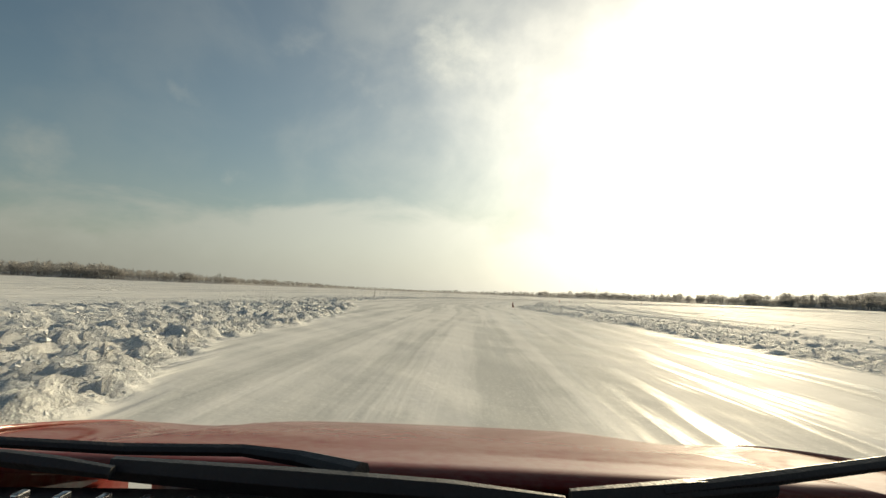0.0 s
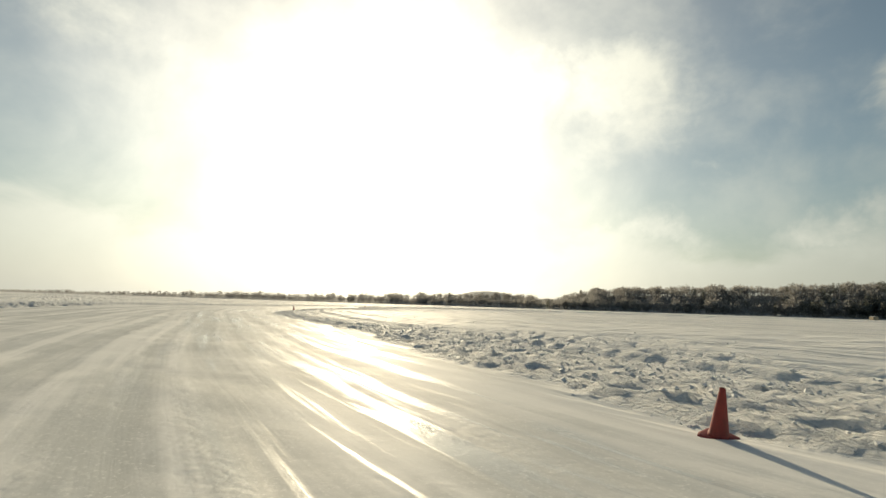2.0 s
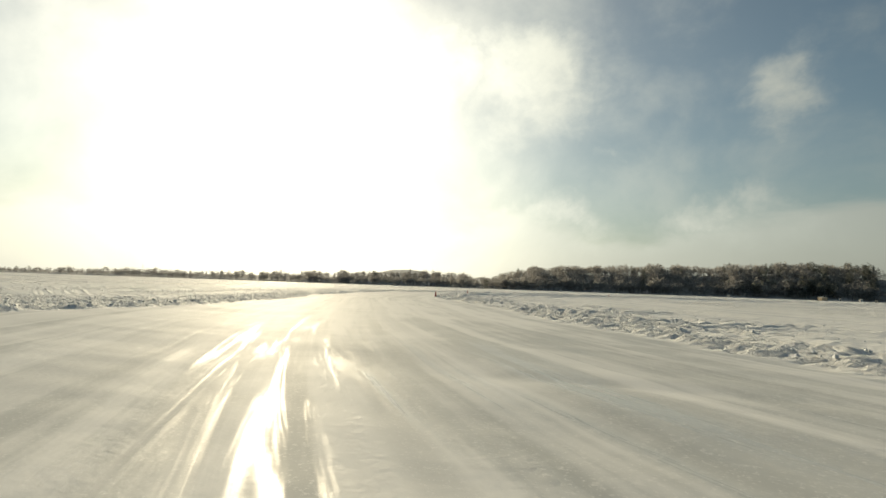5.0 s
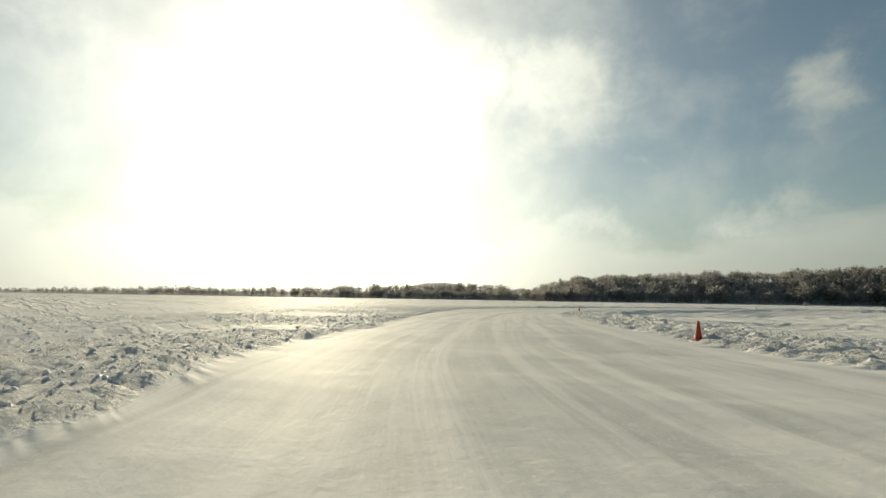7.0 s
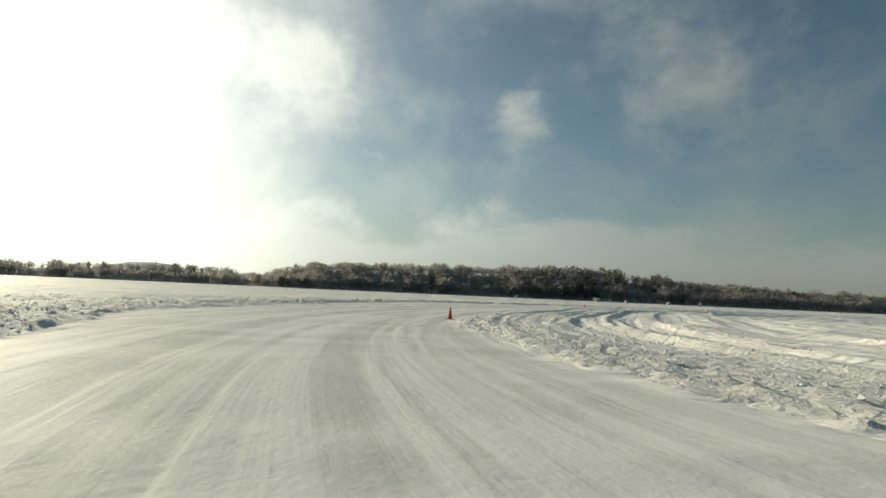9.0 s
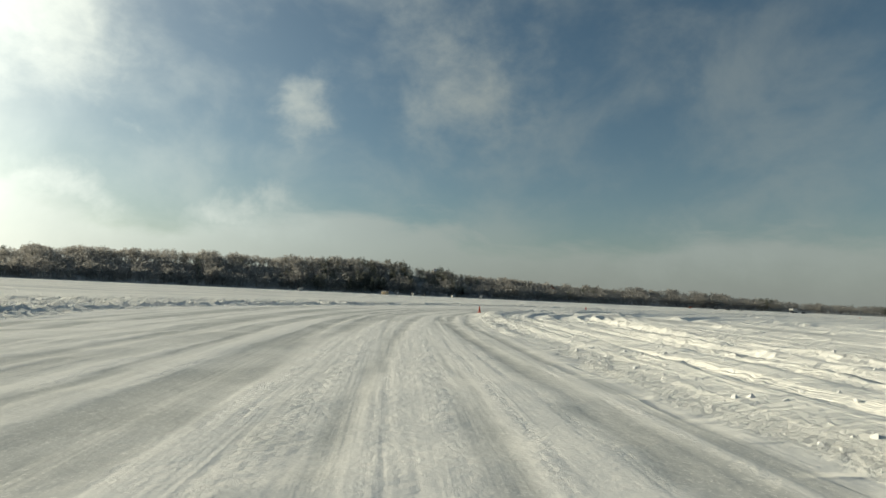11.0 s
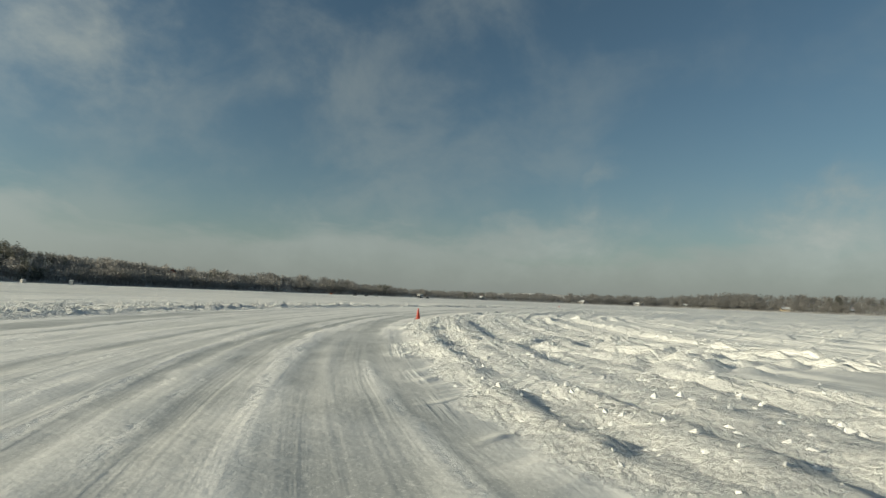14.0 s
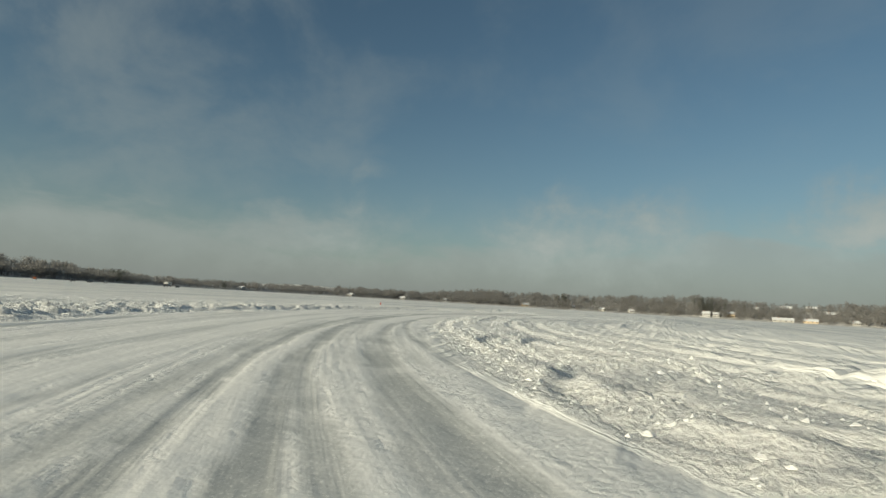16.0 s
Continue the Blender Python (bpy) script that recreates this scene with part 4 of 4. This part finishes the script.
m_lamp_glass = plain("lamp_glass", (.6, .6, .58), 0.12, 0.2, bump=0.0)


def prism(profile, y0, y1, bevel=0.0):
    """A side profile of (x, z) pairs drawn out from y0 to y1."""
    bm = bmesh.new()
    a = [bm.verts.new((x, y0, z)) for x, z in profile]
    b = [bm.verts.new((x, y1, z)) for x, z in profile]
    bm.faces.new(a)
    bm.faces.new(b[::-1])
    for k in range(len(profile)):
        j = (k + 1) % len(profile)
        bm.faces.new((a[j], a[k], b[k], b[j]))
    bmesh.ops.recalc_face_normals(bm, faces=bm.faces)
    if bevel:
        bmesh.ops.bevel(bm, geom=list(bm.edges), offset=bevel, segments=2, affect="EDGES", profile=0.6)
    return bm


def wheel(x, y, r, wide, parent, foot=0.0):
    tyre = lathe([(r * .62, -wide / 2), (r * .9, -wide / 2), (r, -wide * .32), (r, wide * .32), (r * .9, wide / 2), (r * .62, wide / 2)], 20)
    bmesh.ops.transform(tyre, matrix=pose(x, y, r + foot, 90), verts=tyre.verts)
    ob = part("wheel", tyre, m_tyre, parent)
    rim = lathe([(r * .2, -wide * .45), (r * .6, -wide * .42), (r * .63, -wide * .3), (r * .63, wide * .3), (r * .6, wide * .42), (r * .2, wide * .45)], 14)
    bmesh.ops.transform(rim, matrix=pose(x, y, r + foot, 90), verts=rim.verts)
    part("rim", rim, m_rim, ob)


def polar(az, d):
    return CENTRE[0] + d * math.cos(radians(az)), CENTRE[1] + d * math.sin(radians(az))


def from_place(x, y, az, d):
    return x + d * math.cos(radians(az)), y + d * math.sin(radians(az))


def lake_z(x, y):
    return float(field_height(np.array([x]), np.array([y]))[0]) * float(1 - step(200, 420, np.hypot(x - 120, y + 90)))


def ice_hut(x, y, turn, wide, tall, mat, label):
    t = thing("ice_fishing_hut", pose(x, y, lake_z(x, y) - 0.03, 0, 0, turn), label, "hut", "ice fishing huts on the lake")
    h = wide / 2
    part("wall", prism([(-h, 0.12), (h, 0.12), (h, tall * .86), (0, tall), (-h, tall * .86)], -h * .8, h * .8, 0.02), mat, t)
    for sgn in (1, -1):
        bm = prism([(0, tall + .01), (sgn * (h + .15), tall * .86 - .01), (sgn * (h + .15), tall * .86 + .06), (0, tall + .08)], -h * .8 - .12, h * .8 + .12)
        part("roof", bm, m_roofsnow, t)
    part("door", box(-.35, -h * .8 - .03, .15, .35, -h * .8 - .004, 1.85 * tall / 2.2, .01), m_grey, t)
    part("window", box(h + .004, -.3, 1.1, h + .03, .3, 1.5, .01), m_pane, t)
    part("skid", box(-h, -h * .75, 0, h, -h * .75 + .12, .14), m_wood, t)
    part("skid", box(-h, h * .75 - .12, 0, h, h * .75, .14), m_wood, t)


for k, (az, d, wide, tall, mat, label) in enumerate((
        (-78.9, 470, 3.6, 2.8, m_grey, "wide pale grey ice fishing hut near the wooded shore"),
        (-87.9, 470, 5.2, 3.3, m_tan, "large tan plywood ice fishing hut on the frozen lake"),
        (-89.3, 480, 1.9, 2.5, m_grey, "small grey ice fishing hut on the frozen lake"),
        (-91.0, 480, 2.2, 2.4, m_grey, "pale grey ice fishing hut near the wooded shore"),
        (-92.2, 485, 1.6, 2.0, m_tan, "little tan ice fishing hut near the wooded shore"),
        (-95.4, 475, 2.5, 2.4, m_grey, "low grey ice fishing hut near the wooded shore"),
        (-98.5, 470, 2.6, 3.0, m_white, "tall white ice fishing hut standing alone"))):
    hx, hy = from_place(194.9, -123.8, az, d)
    ice_hut(hx, hy, 40 * k + 15, wide, tall, mat, label)


def parked_car(x, y, turn, paint, label, truck=False):
    t = thing("parked_car", pose(x, y, lake_z(x, y) - 0.02, 0, 0, turn), label, "car", "vehicles parked on the ice")
    if truck:
        body = [(-2.6, .45), (2.6, .45), (2.65, .8), (2.5, 1.05), (1.1, 1.12), (.5, 1.2), (-.8, 1.2), (-2.6, 1.15)]
        cab = [(-.85, 1.12), (1.1, 1.1), (.55, 1.8), (-.75, 1.82)]
    else:
        body = [(-2.2, .35), (2.2, .35), (2.25, .65), (2.0, .85), (.9, .98), (-1.6, 1.02), (-2.25, .9)]
        cab = [(-1.9, .98), (1.05, .95), (.35, 1.48), (-1.3, 1.5)]
    part("body", prism(body, -.9, .9, .06), paint, t)
    part("cabin", prism(cab, -.74, .74, .05), paint, t)
    mid = [(px * .86 - .03, pz - .06 if pz > 1.3 else pz + .06) for px, pz in cab]
    part("side_window", prism(mid, -.76, -.745), m_pane, t)
    part("side_window", prism(mid, .745, .76), m_pane, t)
    for wx in (-1.4, 1.4):
        for wy in (-.8, .8):
            wheel(wx, wy, .36, .24, t)
    for sy in (-.62, .62):
        part("headlight", box(body[2][0] - .12, sy - .18, .62, body[2][0] + .02, sy + .18, .76, .02), m_lamp_glass, t)


for az, d, turn, paint, label, truck in (
        (-121.3, 425, 60, m_orange_paint, "orange car parked on the snow-covered ice", False),
        (-123.8, 430, 45, m_dark_paint, "dark pickup truck parked on the snow-covered ice", True),
        (-125.0, 420, 35, m_dark_paint, "black car parked on the snow-covered ice", False),
        (-126.1, 430, 50, m_silver_paint, "silver car parked on the snow-covered ice", False),
        (-131.6, 430, 40, m_dark_paint, "dark car parked behind a white camper on ice", False)):
    cx, cy = from_place(184.0, -165.0, az, d)
    parked_car(cx, cy, turn, paint, label, truck)


def camper(x, y, turn):
    t = thing("camper", pose(x, y, lake_z(x, y) - 0.02, 0, 0, turn), "white camper with a flat roof parked on the ice", "camper", "vehicles parked on the ice")
    part("body", prism([(-3.6, 1.3), (-3.6, 3.3), (-3.2, 3.5), (2.6, 3.5), (3.4, 3.1), (3.5, 2.2), (2.4, 2.1), (2.3, 1.3)], -1.25, 1.25, .06), m_white, t)
    part("chassis", prism([(-3.6, .55), (3.9, .55), (4.0, 1.2), (3.3, 1.4), (2.7, 2.05), (2.3, 2.08), (2.3, 1.28), (-3.6, 1.28)], -1.1, 1.1, .04), m_dark_paint, t)
    for sy in (-1.262, 1.25):
        part("window", box(-2.6, sy, 2.2, -.9, sy + .012, 2.9), m_pane, t)
        part("window", box(-.2, sy, 2.2, 1.2, sy + .012, 2.9), m_pane, t)
    for wx in (-2.3, 2.9):
        for wy in (-.95, .95):
            wheel(wx, wy, .42, .28, t)


cx, cy = from_place(184.0, -165.0, -130.8, 425)
camper(cx, cy, 30)


def house(az, back, turn, long, deep, eave, wall_mat, label, snow=True):
    d, _ = shore_at(az)
    x, y = polar(az, float(d) + back)
    z = float(land_height(np.array(az), np.array(back))) - 0.8
    t = thing("house", pose(x, y, z, 0, 0, turn), label, "house", "houses on the lake shore")
    ridge = eave + deep * .36
    h, l = deep / 2, long / 2
    part("wall", prism([(-h, 0), (h, 0), (h, eave), (0, ridge), (-h, eave)], -l, l), wall_mat, t)
    for sgn in (1, -1):
        bm = prism([(0, ridge + .05), (sgn * (h + .6), eave - .25), (sgn * (h + .6), eave + .1), (0, ridge + .45)], -l - .5, l + .5)
        part("roof", bm, m_roofsnow if snow else m_shingle, t)
    part("chimney", box(-1.4, l * .4, ridge - 1.2, -.6, l * .4 + .8, ridge + 1.4, .03), m_brick, t)
    for sgn in (1, -1):
        for k in range(4):
            wy = -l + long * (k + .5) / 4
            pane = part("window", box(sgn * h - .04, wy - .8, 1.6 if eave < 5 else 4.0, sgn * h + .04, wy + .8, 3.0 if eave < 5 else 5.6), m_pane, t)
            part("sill", box(sgn * (h + .06) - .08, wy - .95, (1.6 if eave < 5 else 4.0) - .15, sgn * (h + .06) + .08, wy + .95, 1.6 if eave < 5 else 4.0), m_white, pane)
            if eave >= 5:
                part("window", box(sgn * h - .04, wy - .8, 1.0, sgn * h + .04, wy + .8, 2.5), m_pane, t)
    part("door", box(-.55, -l - .05, 0.8, .55, -l - .004, 3.0), m_grey, t)


for row in HOUSES:
    house(*row)

# ---------------------------------------------------------------- the red car at the start of the run
m_red, n = material("red_car_paint")
at = n.add("ShaderNodeTexCoord", "Object")
grime = n.math("ADD", n.math("MULTIPLY", n.noise(at, 3.0, 5.0, 0.6), 0.6), n.math("MULTIPLY", n.noise(at, 40.0, 3.0, 0.6), 0.4))
dust = n.ramp(grime, 0.40, 0.66, 0.0, 0.35)
finish(n, grime, 0.02, 0.01, Base_Color=n.mix(dust, (.21, .030, .024, 1), (.30, .21, .165, 1)), Roughness=0.6, Specular_IOR_Level=0.03,
       Coat_Weight=0.52, Coat_Roughness=n.ramp(grime, 0.35, 0.7, 0.03, 0.08))
m_dash = plain("dark_dashboard", (.03, .03, .032), 0.75)
m_chrome = plain("bright_metal", (.65, .65, .66), 0.2, 1.0)


def shell(fn, us, vs, thick, bm=None):
    """A thin curved panel: fn(u, v) gives a place; the inner face lies thick below."""
    bm = bm or bmesh.new()
    top = [[bm.verts.new(fn(u, v)) for v in vs] for u in us]
    low = [[bm.verts.new(Vector(fn(u, v)) - Vector((0, 0, thick))) for v in vs] for u in us]
    for i in range(len(us) - 1):
        for j in range(len(vs) - 1):
            bm.faces.new((top[i][j], top[i + 1][j], top[i + 1][j + 1], top[i][j + 1]))
            bm.faces.new((low[i][j], low[i][j + 1], low[i + 1][j + 1], low[i + 1][j]))
    ring = [(i, 0) for i in range(len(us))] + [(len(us) - 1, j) for j in range(1, len(vs))]
    ring += [(i, len(vs) - 1) for i in range(len(us) - 2, -1, -1)] + [(0, j) for j in range(len(vs) - 2, 0, -1)]
    for (a, b), (c, d) in zip(ring, ring[1:] + ring[:1]):
        bm.faces.new((top[a][b], low[a][b], low[c][d], top[c][d]))
    bmesh.ops.recalc_face_normals(bm, faces=bm.faces)
    return bm


def tube(points, radii, sides=8, flat=1.0):
    """A rod through points, with a radius at each."""
    bm = bmesh.new()
    pts = [Vector(p) for p in points]
    rings = []
    for k, p in enumerate(pts):
        d = (pts[min(k + 1, len(pts) - 1)] - pts[max(k - 1, 0)]).normalized()
        side = d.cross(Vector((0, 0, 1))).normalized()
        up = side.cross(d)
        rings.append([bm.verts.new(p + (side * math.cos(a) + up * math.sin(a) * flat) * radii[k])
                      for a in (2 * math.pi * q / sides for q in range(sides))])
    for a, b in zip(rings, rings[1:]):
        for q in range(sides):
            r = (q + 1) % sides
            bm.faces.new((a[q], a[r], b[r], b[q]))
    bm.faces.new(rings[0][::-1])
    bm.faces.new(rings[-1])
    bmesh.ops.recalc_face_normals(bm, faces=bm.faces)
    return bm


car = thing("red_car", pose(0, 0, 0), "red car with black wipers and creased bonnet standing on the ice", "car")


def bonnet_z(x, y):
    f = (x - 0.66) / 0.9
    z = 0.985 - 0.105 * f - 0.05 * f * f - 1.6 * max(x - 1.50, 0) ** 1.6
    a = abs(y)
    fold = 0.40 + 0.28 * (1.3 - x)
    crease = 0.015 * (1 - float(step(fold - 0.004, fold + 0.042, np.array(a))))
    return z - 0.008 * (a / 0.8) ** 2 + crease + 0.010 * float(step(0.6, 0.78, np.array(a)))


bx = [0.66, .75, .85, .95, 1.05, 1.15, 1.25, 1.33, 1.4, 1.45, 1.49, 1.53, 1.57, 1.60]
by = [k * 0.01 - 0.76 for k in range(153)]
part("bonnet", shell(lambda x, y: (x - 0.05 * (y / .8) ** 2 * float(step(1.2, 1.6, np.array(x))), y, bonnet_z(x, y)), bx, by, 0.012), m_red, car,
              "glossy red bonnet with two long creases", smooth=True)
for sgn in (1, -1):
    def wing(u, v, sgn=sgn):
        x = 0.45 + 1.10 * u
        drop = 1 - math.sqrt(max(1 - v * v, 0))
        return (x - 0.08 * u * u, sgn * (0.768 + 0.085 * v), bonnet_z(max(x, .66), .77) + 0.012 - 0.17 * drop - 0.02 * v)
    part("front_wing", shell(wing, [k / 12 for k in range(13)], [k / 8 for k in range(9)], 0.01), m_red, car, smooth=True)
    arch = [(-.02, .22)] + [(1.02 + .36 * math.cos(a), .32 + .36 * math.sin(a)) for a in (math.pi * (1 - k / 10) for k in range(11))] + [(1.5, .25), (1.5, .70), (.45, .80), (-.02, .80)]
    part("side_panel", prism(arch, sgn * .835 - .012, sgn * .835 + .012), m_red, car)
    rear = [(-2.3, .35)] + [(-1.55 + .36 * math.cos(a), .32 + .36 * math.sin(a)) for a in (math.pi * (1 - k / 10) for k in range(11))] + [(-1.0, .22), (-1.0, .86), (-2.3, .90)]
    part("rear_panel", prism(rear, sgn * .835 - .012, sgn * .835 + .012), m_red, car)
    door = part("door", prism([(-.99, .22), (-.03, .22), (-.03, .84), (-.99, .86)], sgn * .838 - .014, sgn * .838 + .014, .006), m_red, car)
    part("handle", box(-.9, sgn * .856 - .008, .74, -.74, sgn * .856 + .008, .77, .004), m_black, door)
    part("pillar", tube([(.47, sgn * .70, .985), (.15, sgn * .66, 1.22), (-.16, sgn * .60, 1.40)], [.035, .032, .035]), m_red, car)
    part("pillar", tube([(-1.0, sgn * .74, .88), (-1.02, sgn * .66, 1.15), (-1.05, sgn * .60, 1.40)], [.045, .04, .04]), m_red, car)
    part("pillar", tube([(-2.1, sgn * .72, .90), (-1.85, sgn * .66, 1.15), (-1.6, sgn * .60, 1.38)], [.05, .045, .045]), m_red, car)
    part("headlight", box(1.48, sgn * .60 - .16, .58, 1.57, sgn * .60 + .16, .72, .03), m_lamp_glass, car)
    part("wing_mirror", box(.22, sgn * .95 - .08, .92, .32, sgn * .95 + .08, 1.03, .03), m_red, car)
part("roof", shell(lambda u, v: (-1.62 + 1.48 * u, .62 * v, 1.40 + .045 * (1 - v * v) + .03 * math.sin(math.pi * u)), [k / 8 for k in range(9)], [k / 6 - 1 for k in range(13)], .02), m_red, car, smooth=True)
part("boot_lid", shell(lambda u, v: (-2.3 + .35 * u, .78 * v, .90 + .02 * u - .02 * v * v), [0, .5, 1], [k / 4 - 1 for k in range(9)], .02), m_red, car, smooth=True)
part("tail_panel", box(-2.34, -.82, .30, -2.29, .82, .90, .02), m_red, car)
part("bumper", prism([(1.50, .24), (1.66, .28), (1.68, .50), (1.52, .56)], -.84, .84, .03), m_black, car)
part("grille", box(1.50, -.42, .58, 1.56, .42, .72, .015), m_black, car)
part("floor_pan", box(-2.25, -.80, .20, 1.48, .80, .24), m_black, car)
part("dashboard", prism([(.10, .70), (.50, .70), (.50, .95), (.12, .93)], -.72, .72, .02), m_dash, car)
scuttle = part("scuttle", shell(lambda u, v: (.46 + .21 * u, .74 * v, 1.002 - .028 * u - .02 * v * v), [0, .33, .66, 1], [k / 8 - 1 for k in range(17)], .015), m_black, car, "black scuttle panel with air slots")
for k in range(14):
    y = .50 - .042 * k if k < 9 else -.30 - .05 * (k - 9)
    part("air_slot", box(.552, y - .004, .994, .570, y + .004, 1.002, .0015), m_chrome, scuttle)
for wx in (-1.55, 1.02):
    for wy in (-.74, .74):
        wheel(wx, wy, .30 - ground_z(wx, wy) / 2, .19, car, ground_z(wx, wy))
# wipers, as they lie
arm = part("wiper", tube([(.62, .60, 1.038), (.62, .482, 1.032), (.66, .37, 1.018), (.68, .236, 1.016), (.665, .161, 1.014), (.62, .081, 1.014)],
                         [.007, .008, .009, .0095, .012, .016], 8, .8), m_black, car, "black wiper arm and blade")
part("blade", tube([(.60, .348, 1.016), (.60, .145, 1.008), (.60, -.02, 1.003), (.60, -.143, .999)], [.010, .013, .012, .006], 6, 1.3), m_black, arm)
part("pivot", lathe([(.018, .985), (.018, 1.004), (.012, 1.010)], 14), m_black, arm).location = (.635, .09, 0)
part("link", tube([(.58, .60, 1.03), (.58, .449, 1.028), (.58, .396, 1.024), (.58, .336, 1.018)], [.008, .009, .009, .007], 6), m_black, arm)
arm = part("wiper", tube([(.66, -.70, 1.055), (.64, -.525, 1.044), (.62, -.382, 1.028), (.605, -.25, 1.014)], [.009, .010, .010, .008], 8, .8), m_black, car, "black wiper arm and blade")
part("blade", tube([(.60, -.149, 1.004), (.61, -.28, 1.011), (.62, -.382, 1.019)], [.008, .012, .009], 6, 1.3), m_black, arm)
